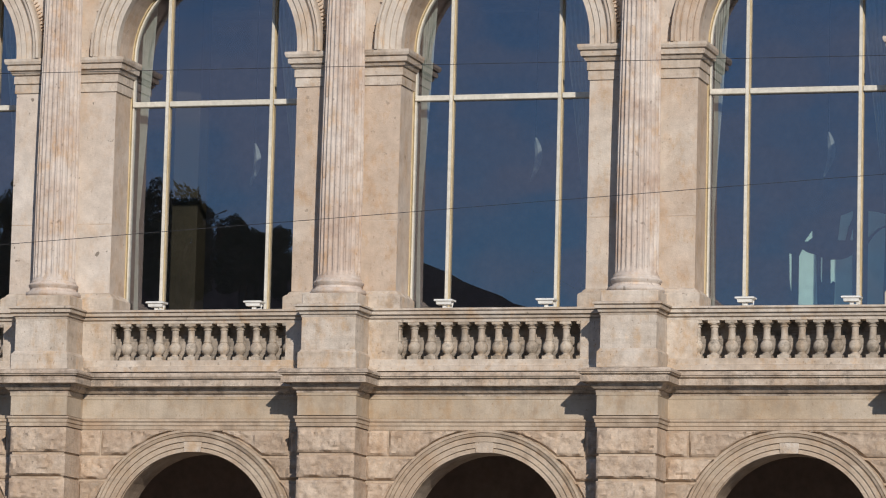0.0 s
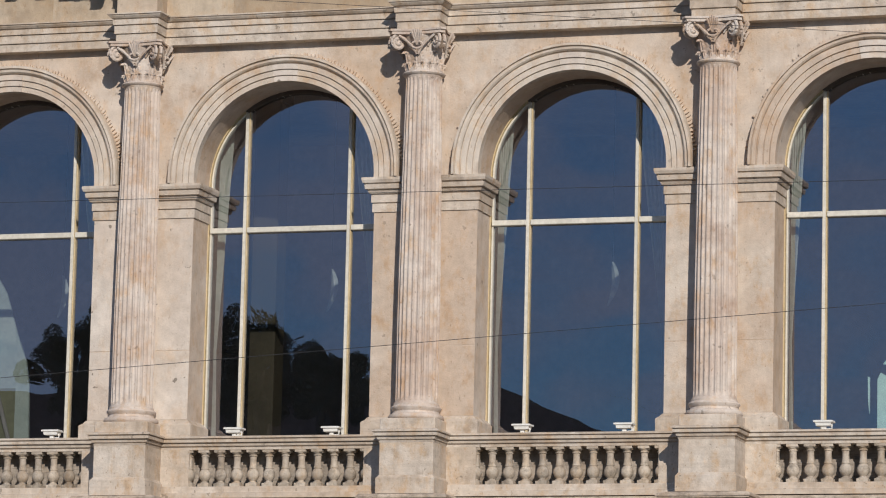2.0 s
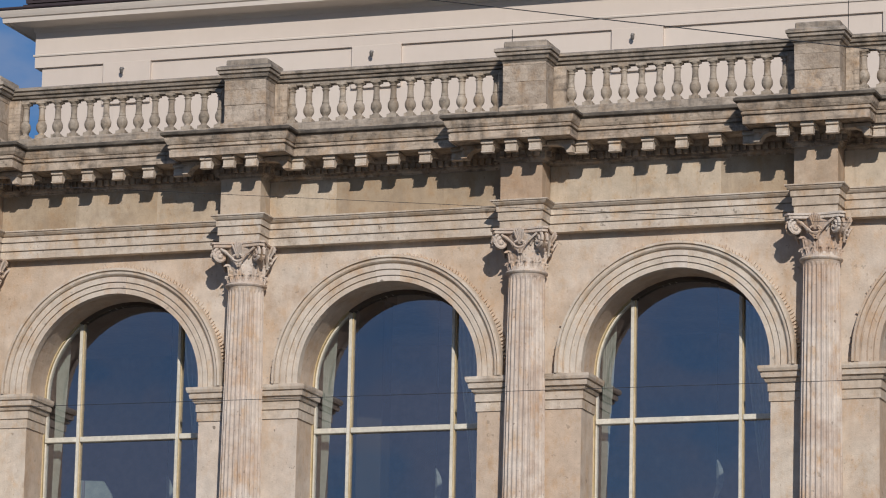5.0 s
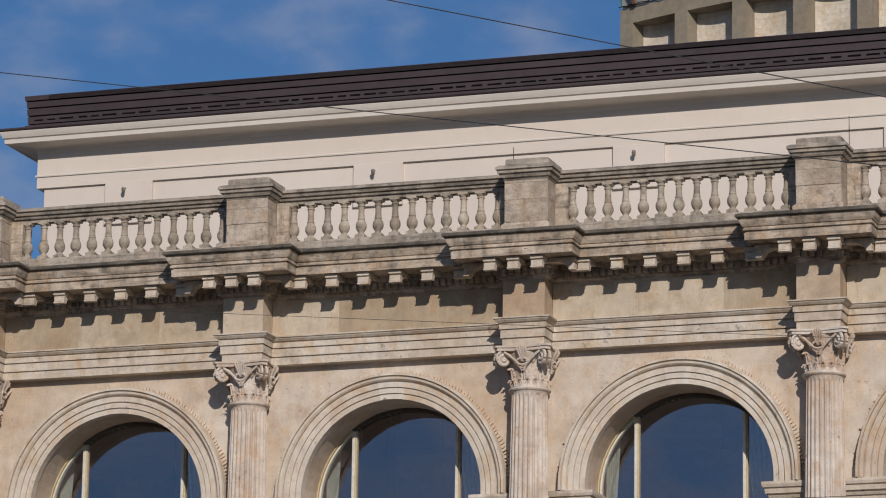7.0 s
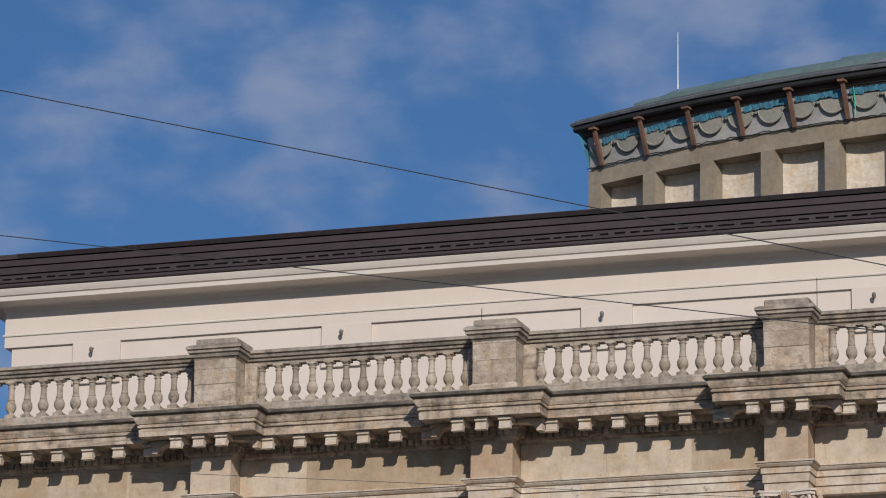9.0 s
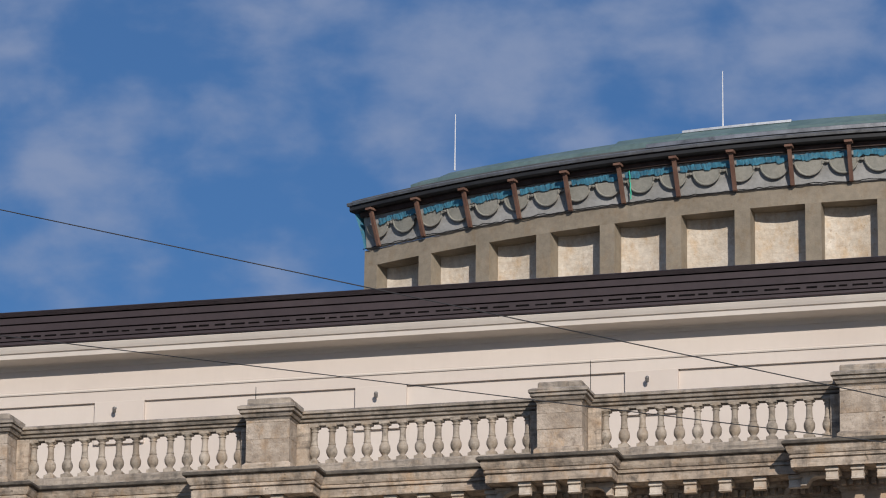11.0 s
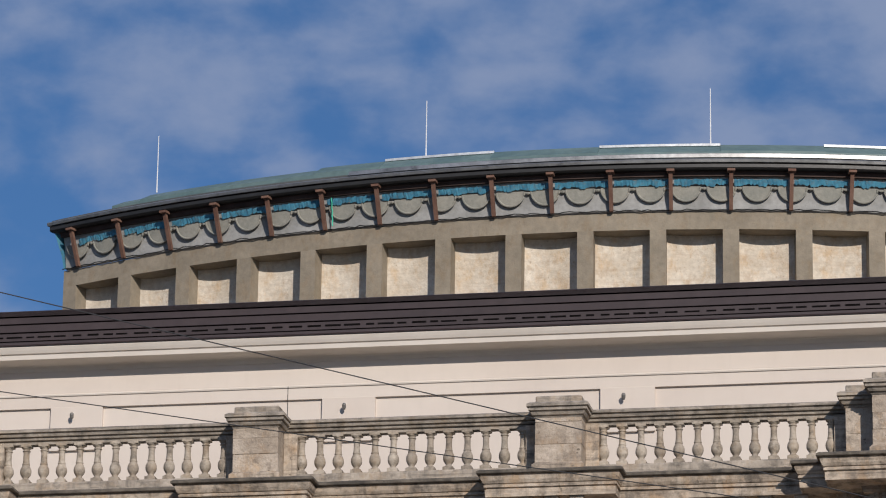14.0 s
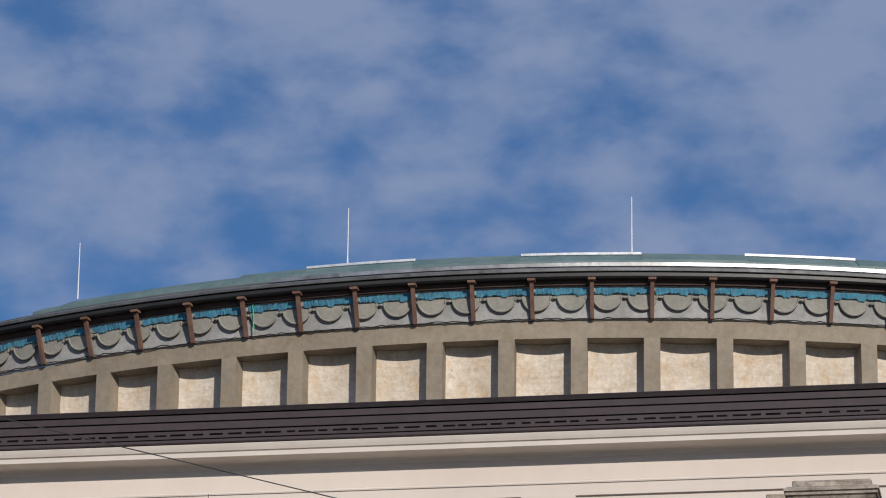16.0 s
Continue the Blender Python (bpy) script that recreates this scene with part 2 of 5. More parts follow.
M_TEAL = surface("teal_netting", (0.03, 0.15, 0.24), (0.06, 0.25, 0.36), (0.12, 0.16, 0.17), 0.12, 6.0, 60, 0.3)
M_BRACE = surface("rusty_timber", (0.13, 0.065, 0.045), (0.18, 0.10, 0.07), (0.07, 0.04, 0.03), 0.02, 4.0, 40, 0.3)
M_BATTEN = surface("dark_timber", (0.05, 0.032, 0.027), (0.075, 0.048, 0.04), bump=0.2, scale=3)
M_COPPER = surface("verdigris_copper", (0.085, 0.145, 0.152), (0.13, 0.195, 0.195), (0.12, 0.13, 0.12), 0.02, 0.9, 25, 0.1, rough=0.6)
M_ZINC = surface("zinc_flashing", (0.55, 0.57, 0.58), (0.70, 0.72, 0.73), (0.25, 0.25, 0.25), 0.06, 1.5, 20, 0.25, rough=0.46, metal=0.5, streak=0.4)
M_FASCIA = surface("dark_eave_board", (0.06, 0.06, 0.055), (0.10, 0.10, 0.09), (0.03, 0.03, 0.03), 0.02, 1.0, 30, 0.1, rough=0.6)
M_GUTTER = surface("dull_grey_sheet", (0.30, 0.30, 0.295), (0.44, 0.44, 0.435), (0.12, 0.12, 0.12), 0.06, 1.5, 30, 0.1, rough=0.42, metal=0.85, streak=0.3)
M_FRAME = surface("cream_painted_frame", (0.62, 0.595, 0.51), (0.70, 0.675, 0.59), (0.42, 0.34, 0.2), -0.02, 2.0, 40, 0.05, rough=0.45)
M_GOLD = surface("gilded_edge_paint", (0.52, 0.41, 0.23), (0.62, 0.51, 0.32), (0.42, 0.30, 0.12), 0.0, 3.0, 40, 0.05, rough=0.4)
M_CURTAIN = surface("white_curtain", (0.54, 0.54, 0.51), (0.64, 0.64, 0.60), bump=0.1, scale=2.0)
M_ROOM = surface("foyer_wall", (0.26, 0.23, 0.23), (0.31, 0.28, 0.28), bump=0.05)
M_MARBLE = surface("brown_marble", (0.06, 0.047, 0.034), (0.08, 0.062, 0.044), (0.05, 0.035, 0.025), 0.02, 1.5, 20, 0.0, rough=0.4)
M_MINT = surface("mint_panel", (0.62, 0.86, 0.79), (0.66, 0.88, 0.82), bump=0.02, scale=0.6)
M_CLOTH = surface("grey_screen_cloth", (0.33, 0.37, 0.36), (0.40, 0.43, 0.41), bump=0.05, scale=1.2)
M_OLIVE = surface("olive_cloth", (0.15, 0.145, 0.095), (0.20, 0.19, 0.125), bump=0.05, scale=1.2)
M_PENDANT = surface("frosted_pendant_glass", (0.30, 0.32, 0.33), (0.44, 0.46, 0.47), bump=0.05, scale=3.0, rough=0.4)
# dark brown standing in for the shade on the window heads
M_HEAD_SHADE = surface("head_shade_brown", (0.085, 0.066, 0.052), (0.12, 0.095, 0.075), bump=0.05, rough=0.7)
M_METALWHITE = surface("white_lamp_housing", (0.74, 0.74, 0.70), (0.80, 0.80, 0.76), bump=0.02, rough=0.4)
M_BLACK = surface("black_metal", (0.015, 0.015, 0.015), (0.025, 0.025, 0.025), bump=0.05, rough=0.5)
M_LAMPGREY = surface("grey_lamp_metal", (0.12, 0.115, 0.11), (0.18, 0.17, 0.16), bump=0.03, rough=0.5)
M_CABLE = surface("cable_sheath", (0.034, 0.034, 0.037), (0.045, 0.045, 0.048), bump=0, rough=0.7)
M_ROD = surface("pale_rod", (0.75, 0.75, 0.75), (0.80, 0.80, 0.80), bump=0, rough=0.35)
M_ASPHALT = surface("asphalt", (0.045, 0.045, 0.047), (0.06, 0.06, 0.06), (0.03, 0.03, 0.03), 0.02, 0.3, 30, 0.4)
M_PAVING = surface("paving", (0.22, 0.20, 0.18), (0.28, 0.26, 0.23), (0.14, 0.13, 0.12), 0.02, 0.5, 12, 0.4)
M_LEAF = surface("foliage", (0.06, 0.08, 0.04), (0.11, 0.12, 0.07), bump=0, scale=1.5, grain=8)
M_BARK = surface("bark", (0.08, 0.06, 0.045), (0.12, 0.09, 0.07), bump=0.6, scale=3)
M_HOUSE = surface("far_house_wall", (0.20, 0.17, 0.14), (0.24, 0.21, 0.18), bump=0.1)
M_TILE = surface("far_roof_tiles", (0.10, 0.06, 0.05), (0.13, 0.08, 0.06), bump=0.2)

# window glass: clear with a mirror coat
M_GLASS = bpy.data.materials.new("window_glass")
M_GLASS.use_nodes = True
gn, gl = M_GLASS.node_tree.nodes, M_GLASS.node_tree.links
gn.clear()
g_out = gn.new("ShaderNodeOutputMaterial")
g_mix = gn.new("ShaderNodeMixShader")
g_tr = gn.new("ShaderNodeBsdfTransparent")
g_tr.inputs[0].default_value = (0.80, 0.86, 0.84, 1)
g_gl = gn.new("ShaderNodeBsdfGlossy")
g_gl.inputs["Roughness"].default_value = 0.0
g_gl.inputs["Color"].default_value = (0.96, 0.93, 1.0, 1)
g_mix.inputs[0].default_value = 0.26
g_tc = gn.new("ShaderNodeTexCoord")
g_nz = gn.new("ShaderNodeTexNoise")
g_nz.inputs["Scale"].default_value = 0.9
g_nz.inputs["Detail"].default_value = 1.0
g_bp = gn.new("ShaderNodeBump")
g_bp.inputs["Strength"].default_value = 0.12
g_bp.inputs["Distance"].default_value = 0.02
gl.new(g_tc.outputs["Object"], g_nz.inputs["Vector"])
gl.new(g_nz.outputs["Fac"], g_bp.inputs["Height"])
gl.new(g_bp.outputs[0], g_gl.inputs["Normal"])
gl.new(g_tr.outputs[0], g_mix.inputs[1])
gl.new(g_gl.outputs[0], g_mix.inputs[2])
gl.new(g_mix.outputs[0], g_out.inputs[0])


# ---------- mesh tools ----------
class Shape:
    """Vertices and faces gathered into one mesh."""

    def __init__(self):
        self.v, self.f = [], []

    def grid(self, rows, close_u=False, close_v=False, flip=False):
        """Quads between rows of points."""
        base, nu, nv = len(self.v), len(rows), len(rows[0])
        for r in rows:
            self.v.extend(tuple(p) for p in r)
        for i in range(nu if close_u else nu - 1):
            for j in range(nv if close_v else nv - 1):
                a, b = base + i * nv + j, base + i * nv + (j + 1) % nv
                c, d = base + ((i + 1) % nu) * nv + (j + 1) % nv, base + ((i + 1) % nu) * nv + j
                self.f.append((a, d, c, b) if flip else (a, b, c, d))
        return self

    def poly(self, pts):
        base = len(self.v)
        self.v.extend(tuple(p) for p in pts)
        self.f.append(tuple(range(base, base + len(pts))))
        return self

    def prism(self, pts, d):
        """A polygon pushed along the vector d."""
        n, base = len(pts), len(self.v)
        self.v.extend(tuple(p) for p in pts)
        self.v.extend((p[0] + d[0], p[1] + d[1], p[2] + d[2]) for p in pts)
        self.f.append(tuple(range(base, base + n)))
        self.f.append(tuple(range(base + 2 * n - 1, base + n - 1, -1)))
        for i in range(n):
            j = (i + 1) % n
            self.f.append((base + i, base + n + i, base + n + j, base + j))
        return self

    def box(self, x0, x1, y0, y1, z0, z1, bevel=0.0):
        c = bevel
        if not c:
            return self.prism([(x0, y0, z0), (x0, y0, z1), (x1, y0, z1), (x1, y0, z0)], (0, y1 - y0, 0))
        rows = []
        for y, k in ((y0, c), (y0 + c, 0), (y1 - c, 0), (y1, c)):
            a, b, e, g = x0 + k, x1 - k, z0 + k, z1 - k
            rows.append([(a + c, y, e), (a, y, e + c), (a, y, g - c), (a + c, y, g), (b - c, y, g), (b, y, g - c), (b, y, e + c), (b - c, y, e)])
        self.grid(rows, close_v=True)
        self.poly(rows[0])
        self.poly(rows[-1][::-1])
        return self

    def lathe(self, prof, seg=20, cx=0.0, cy=0.0, square=None):
        rows = []
        for r, z in prof:
            rows.append([(cx + r * math.cos(2 * math.pi * i / seg), cy + r * math.sin(2 * math.pi * i / seg), z) for i in range(seg)])
        self.grid(rows, close_v=True)
        self.poly(rows[-1])
        self.poly(rows[0][::-1])
        return self

    def run(self, prof, path, closed_ends=True):
        """A moulding: profile of (out, z) carried along a plan path with mitred corners; out lies to the right of travel."""
        p = [Vector(q) for q in path]
        rows = []
        for i, q in enumerate(p):
            ns = []
            for a, b in ((i - 1, i), (i, i + 1)):
                if a >= 0 and b < len(p):
                    d = (p[b] - p[a]).normalized()
                    ns.append(Vector((d.y, -d.x)))
            m = ns[0] if len(ns) == 1 else (ns[0] + ns[1]) / (1 + ns[0].dot(ns[1]))
            rows.append([(q.x + m.x * o, q.y + m.y * o, z) for o, z in prof])
        self.grid(rows)
        if closed_ends:
            self.poly(rows[0][::-1])
            self.poly(rows[-1])
        return self

    def tube(self, pts, r, seg=6):
        rows = []
        for i, q in enumerate(pts):
            q = Vector(q)
            d = (Vector(pts[min(i + 1, len(pts) - 1)]) - Vector(pts[max(i - 1, 0)])).normalized()
            u = d.orthogonal().normalized() if abs(d.z) > 0.9 else d.cross(Vector((0, 0, 1))).normalized()
            w = d.cross(u)
            rr = r[i] if isinstance(r, (list, tuple)) else r
            rows.append([q + (u * math.cos(2 * math.pi * k / seg) + w * math.sin(2 * math.pi * k / seg)) * rr for k in range(seg)])
        self.grid(rows, close_v=True)
        self.poly(rows[-1])
        self.poly(rows[0][::-1])
        return self

    def mesh(self, name, smooth=False, weld=False):
        me = bpy.data.meshes.new(name)
        me.from_pydata(self.v, [], self.f)
        bm = bmesh.new()
        bm.from_mesh(me)
        if weld:
            bmesh.ops.remove_doubles(bm, verts=bm.verts, dist=0.0005)
        bmesh.ops.recalc_face_normals(bm, faces=bm.faces)
        bm.to_mesh(me)
        bm.free()
        if smooth:
            me.shade_smooth()
            for e in me.edges:
                e.use_edge_sharp = False
            me.set_sharp_from_angle(angle=radians(40))
        return me


def part(name, shape, material, parent=None, label="", smooth=False, at=None):
    """One mesh object, under a parent if given. shape: a Shape, or a mesh to share."""
    me = shape if isinstance(shape, bpy.types.Mesh) else shape.mesh(name, smooth)
    if not me.materials:
        me.materials.append(material)
    ob = new(name, me)
    if parent:
        ob.parent = parent
    if at:
        ob.matrix_basis = at if isinstance(at, Matrix) else pose(*at)
    if label:
        tagged(ob, label)
    return ob


def thing(name, label, category, at=(0, 0, 0), group="", kind=""):
    ob = new(name)
    ob.matrix_basis = at if isinstance(at, Matrix) else pose(*at)
    return tagged(ob, label, category, group, kind)


# ---------- the plan ----------
BAY = 4.4
COLS = [k * BAY for k in range(-3, 3)]          # column axes
BAYS = [(k + 0.5) * BAY for k in range(-3, 3)]  # window axes
X_L, X_R = COLS[0] - 1.6, 3 * BAY + 4.0
PIER = 0.787
R_IN, Z_SPRING = 1.408, 11.74
Y_WIN = 0.65


def arch_wall(s, x0, x1, z0, z1, xc, half, zs, y0, y1, seg=28):
    """A wall panel of thickness y0..y1 with a round-headed opening that starts at z0."""
    arc = [(xc + half * math.cos(math.pi * (1 - i / seg)), zs + half * math.sin(math.pi * (1 - i / seg))) for i in range(seg + 1)]
    edge = [(xc - half, z0)] + arc + [(xc + half, z0)]
    for y in (y0, y1):
        s.poly([(x0, y, z0), (xc - half, y, z0), (xc - half, y, zs), (xc - half, y, z1), (x0, y, z1)])
        s.poly([(xc + half, y, z0), (x1, y, z0), (x1, y, z1), (xc + half, y, z1), (xc + half, y, zs)])
        for a, b in zip(arc, arc[1:]):
            s.poly([(a[0], y, a[1]), (b[0], y, b[1]), (b[0], y, z1), (a[0], y, z1)])
    s.grid([[(a, y0, z), (a, y1, z)] for a, z in edge])
    return s


def sweep_arch(s, prof, xc, zs, z_foot, y, seg=40):
    """A moulded ring of (radius, out) carried round a semicircle with straight feet down to z_foot."""
    rows = []
    for i in range(-1, seg + 2):
        t = math.pi * (1 - min(max(i, 0), seg) / seg)
        dz = (z_foot - zs) if i in (-1, seg + 1) else 0
        rows.append([(xc + r * math.cos(t), y - o, zs + r * math.sin(t) + dz) for r, o in prof])
    s.grid(rows)
    s.poly(rows[0])
    s.poly(rows[-1][::-1])
    return s


def break_path(xs, half, y_wall, y_front, x0, x1):
    path = [(x0, y_wall)]
    for x in xs:
        path += [(x - half, y_wall), (x - half, y_front), (x + half, y_front), (x + half, y_wall)]
    return path + [(x1, y_wall)]


# ---------- ground ----------
s = Shape()
s.poly([(-2500, -2500, 0), (2500, -2500, 0), (2500, 2500, 0), (-2500, 2500, 0)])
tagged(part("ground", s, M_ASPHALT), "grey asphalt square in front of the building", "ground", kind="structure")
s = Shape().box(X_L - 3, X_R + 3, -4.0, 0.3, -0.2, 0.13, 0.01)
tagged(part("pavement", s, M_PAVING), "stone-paved pavement with a kerb along the facade", "pavement", kind="structure")

# ---------- ground storey ----------
G_IN, G_OUT, G_Z = 1.22, 1.54, 4.60
s = Shape()
for x in BAYS:
    arch_wall(s, x - BAY / 2, x + BAY / 2, 0.13, 6.62, x, G_IN, G_Z, 0.0, 0.6)
s.box(X_L, COLS[0], 0, 0.6, 0.13, 6.62)
s.box(3 * BAY, X_R, -0.9, 0.6, 0.13, 6.62)
wall_ground = tagged(part("wall_ground_storey", s.mesh("wall_ground_storey", weld=True), M_GROUNDWALL), "tan sandstone ground-storey wall with round arches", "wall", kind="structure")
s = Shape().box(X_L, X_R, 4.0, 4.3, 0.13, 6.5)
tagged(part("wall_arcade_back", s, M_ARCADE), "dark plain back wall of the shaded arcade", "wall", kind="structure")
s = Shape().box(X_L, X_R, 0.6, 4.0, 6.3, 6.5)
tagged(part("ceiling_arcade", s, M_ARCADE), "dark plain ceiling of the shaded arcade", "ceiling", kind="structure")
s = Shape().box(X_L, X_R, 0.3, 4.0, 0.0, 0.14)
tagged(part("floor_arcade", s, M_PAVING), "stone floor of the shaded arcade", "floor", kind="structure")

# smooth mouldings of the ground storey
E_IN = 3 * BAY + 0.07
GROUND_PATH = break_path(COLS, 0.431, 0.0, -0.62, X_L, 3 * BAY - 0.431) + [(3 * BAY - 0.431, -0.62), (E_IN, -0.62), (E_IN, -1.0), (X_R, -1.0)]
s = Shape().run([(-0.3, 6.14), (0.015, 6.14), (0.015, 6.19), (0.03, 6.20), (0.03, 6.24), (0.05, 6.26), (0.05, 6.285), (-0.3, 6.30)], GROUND_PATH)
tagged(part("trim_string_course", s, M_GROUNDWALL), "stepped stone string course breaking forward round each pier", "string course", kind="structure")
s = Shape().run([(-0.3, 6.30), (0.008, 6.30), (0.008, 6.575), (0.018, 6.58), (0.018, 6.62), (-0.3, 6.62)], GROUND_PATH)
tagged(part("trim_frieze_band", s, M_FRIEZE), "smooth stained stone band below the balcony ledge", "stone band", kind="structure")
s = Shape().run([(-0.3, 6.62), (0.02, 6.62), (0.025, 6.645), (0.01, 6.647), (0.01, 6.66), (0.05, 6.665), (0.085, 6.70), (0.10, 6.745), (0.19, 6.765), (0.19, 6.755), (0.205, 6.755), (0.205, 6.84), (0.185, 6.843), (0.185, 6.862),
                 (0.225, 6.867), (0.225, 6.885), (0.245, 6.89), (0.245, 6.915), (0.21, 6.95), (-0.3, 6.985)], GROUND_PATH)
tagged(part("trim_balcony_ledge", s, M_LEDGE), "weathered projecting stone ledge under the balustrades", "ledge", kind="structure")

def stone_block(x0, x1, z0, z1, y_front, y_back, seed, arch=None):
    """A rock-faced block; where arch gives (centre, radius, springing), its lower edge follows the ring."""
    rnd = random.Random(seed)
    nx, nz = max(6, int((x1 - x0) / 0.035)), 10
    rows = []
    for i in range(nx + 1):
        x = x0 + (x1 - x0) * i / nx
        lo = z0
        if arch and abs(x - arch[0]) < arch[1]:
            lo = max(z0, arch[2] + math.sqrt(arch[1] ** 2 - (x - arch[0]) ** 2))
        lo = min(lo, z1 - 0.01)
        row = [(x, y_back, lo)]
        for j in range(nz + 1):
            rim = i in (0, nx) or j in (0, nz)
            z = lo + (z1 - lo) * j / nz
            lump = 0.024 * noise.noise(Vector((x * 8, seed * 3.1, z * 8))) + 0.030 * noise.noise(Vector((x * 21, seed * 1.7, z * 21)))
            row.append((x, y_front + (0.03 if rim else -0.006 - lump + rnd.uniform(-0.005, 0.005)), z))
        rows.append(row + [(x, y_back, z1)])
    s = Shape().grid(rows)
    return s.poly(rows[0]).poly(rows[-1])


COURSES = [(5.77, 6.125), (5.42, 5.73), (5.065, 5.38), (4.70, 5.025)]
seed = 0
for x in COLS:
    s = Shape().box(-0.405, 0.405, -0.59, 0.1, 0.13, 6.15)
    pier = tagged(part("ground_pier", s, M_GROUNDWALL, at=(x, 0, 0)), "projecting pier of rock-faced sandstone blocks", "pier", "ground piers", "structure")
    for k, (z0, z1) in enumerate(COURSES):
        seed += 1
        part("stone_block", stone_block(-0.431, 0.431, z0, z1, -0.64, 0.05, seed), M_RUSTIC, pier, smooth=True)
        for sd in (-1, 1):
            ring_at = (sd * BAY / 2, G_OUT + 0.03, G_Z)
            far = 2.0 if k == 0 else (1.25 if k == 1 else 0.95)
            cuts = [0.431, 0.76, far] if k == 0 else [0.431, far]
            for a, b in zip(cuts, cuts[1:]):
                seed += 1
                lo, hi = sorted((sd * a, sd * (b - 0.03)))
                part("stone_block", stone_block(lo, hi, z0, z1, -0.048, 0.1, seed, ring_at), M_RUSTIC, pier, smooth=True)

for x in BAYS:
    s = Shape()
    sweep_arch(s, [(G_IN, 0.0), (G_IN, 0.045), (1.275, 0.045), (1.277, 0.035), (1.285, 0.035), (1.288, 0.062), (1.355, 0.062), (1.357, 0.05), (1.366, 0.05), (1.369, 0.08), (1.425, 0.08), (1.427, 0.06), (1.442, 0.06), (1.452, 0.09),
                   (1.485, 0.105), (1.487, 0.09), (1.495, 0.09), (1.50, 0.11), (1.535, 0.11), (1.545, 0.0)], x - 0.01, G_Z, 3.4, 0.0)
    a = tagged(part("archivolt", s, M_GROUNDWALL), "moulded stone ring round the ground-storey arch", "arch moulding", "ground-storey arches", "structure")
    s = Shape().prism([(x - 0.135, 0.0, G_Z + 1.214), (x - 0.15, 0.0, G_Z + 1.368), (x + 0.13, 0.0, G_Z + 1.368), (x + 0.115, 0.0, G_Z + 1.214)], (0, -0.068, 0))
    part("keystone", s, M_LIGHT, a, "plain pale keystone")

# ---------- upper wall ----------
s = Shape()
for x in BAYS:
    arch_wall(s, x - BAY / 2, x + BAY / 2, 7.0, 15.3, x, R_IN, Z_SPRING, 0.0, 0.75)
s.box(X_L, COLS[0], 0, 0.75, 7.0, 15.3)
s.box(3 * BAY, X_R, -0.7, 0.75, 7.0, 15.3)
wall_upper = tagged(part("wall_upper_storey", s.mesh("wall_upper_storey", weld=True), M_STONE), "pale plastered stone wall with tall round-headed windows", "wall", kind="structure")
tagged(part("wall_side_west", Shape().box(X_L, X_L + 0.6, 0.75, 40, 0.1, 15.3), M_STONE), "plain stone side wall of the building", "wall", kind="structure")
tagged(part("wall_side_east", Shape().box(X_R - 0.6, X_R, 0.75, 40, 0.1, 15.3), M_STONE), "plain stone side wall of the building", "wall", kind="structure")
s = Shape().box(X_L, X_R, 0.29, 0.70, 6.9, 7.90)
tagged(part("wall_balcony_back", s, M_RAIL), "stone apron wall behind the balusters", "wall", kind="structure")
s = Shape().box(X_L, X_R, 0.0, 0.29, 6.9, 7.0)
tagged(part("floor_balcony", s, M_RAIL), "narrow weathered balcony floor", "floor", kind="structure")

# worn leaf tips that stand round the outer edge of each arch
s = Shape()
rnd = random.Random(17)
for k in range(104):
    t = math.pi * (k + 0.5) / 104 + rnd.uniform(-0.004, 0.004)
    r1, hw = 1.80 + rnd.uniform(0.03, 0.075), rnd.uniform(0.009, 0.014)
    pts = [(1.77, -hw * 1.3), (r1 - 0.02, -hw), (r1, 0.0), (r1 - 0.02, hw), (1.77, hw * 1.3)]
    s.prism([(r * math.cos(t) - w * math.sin(t), 0.02, r * math.sin(t) + w * math.cos(t)) for r, w in pts], (0, -0.02 - rnd.uniform(0.02, 0.045), 0))
me_leaf = s.mesh("leaf_border")

for x in BAYS:
    s = Shape()
    prof = [(R_IN - 0.003, -0.05), (R_IN - 0.003, 0.09), (1.478, 0.09), (1.48, 0.076), (1.488, 0.076), (1.491, 0.11), (1.565, 0.11), (1.567, 0.096), (1.576, 0.096), (1.579, 0.13), (1.655, 0.13), (1.657, 0.105), (1.675, 0.105),
            (1.68, 0.14), (1.70, 0.165), (1.73, 0.17), (1.733, 0.15), (1.745, 0.15), (1.75, 0.19), (1.785, 0.185), (1.797, 0.14), (1.80, -0.05)]
    sweep_arch(s, prof, x + 0.012, Z_SPRING, 11.655, 0.0)
    a = tagged(part("archivolt", s, M_PIER), "moulded stone ring round the arched window head", "arch moulding", "upper window arches", "structure")
    rows = []
    for i in range(9):
        t = math.pi / 2 + 0.125 * (1 - i / 4)
        rows.append([(x + 0.012 + r * math.cos(t), -max(o, 0.05) - (0.012 if o > 0 else -0.1), Z_SPRING + r * math.sin(t)) for r, o in prof if r < 1.66])
    s = Shape().grid(rows).poly(rows[0]).poly(rows[-1])
    part("keystone", s, M_PIER_PALE, a, "plain pale keystone")

    part("leaf_border", me_leaf, M_STONE, a, "worn carved leaf border round the arch", at=(x + 0.012, 0, Z_SPRING))

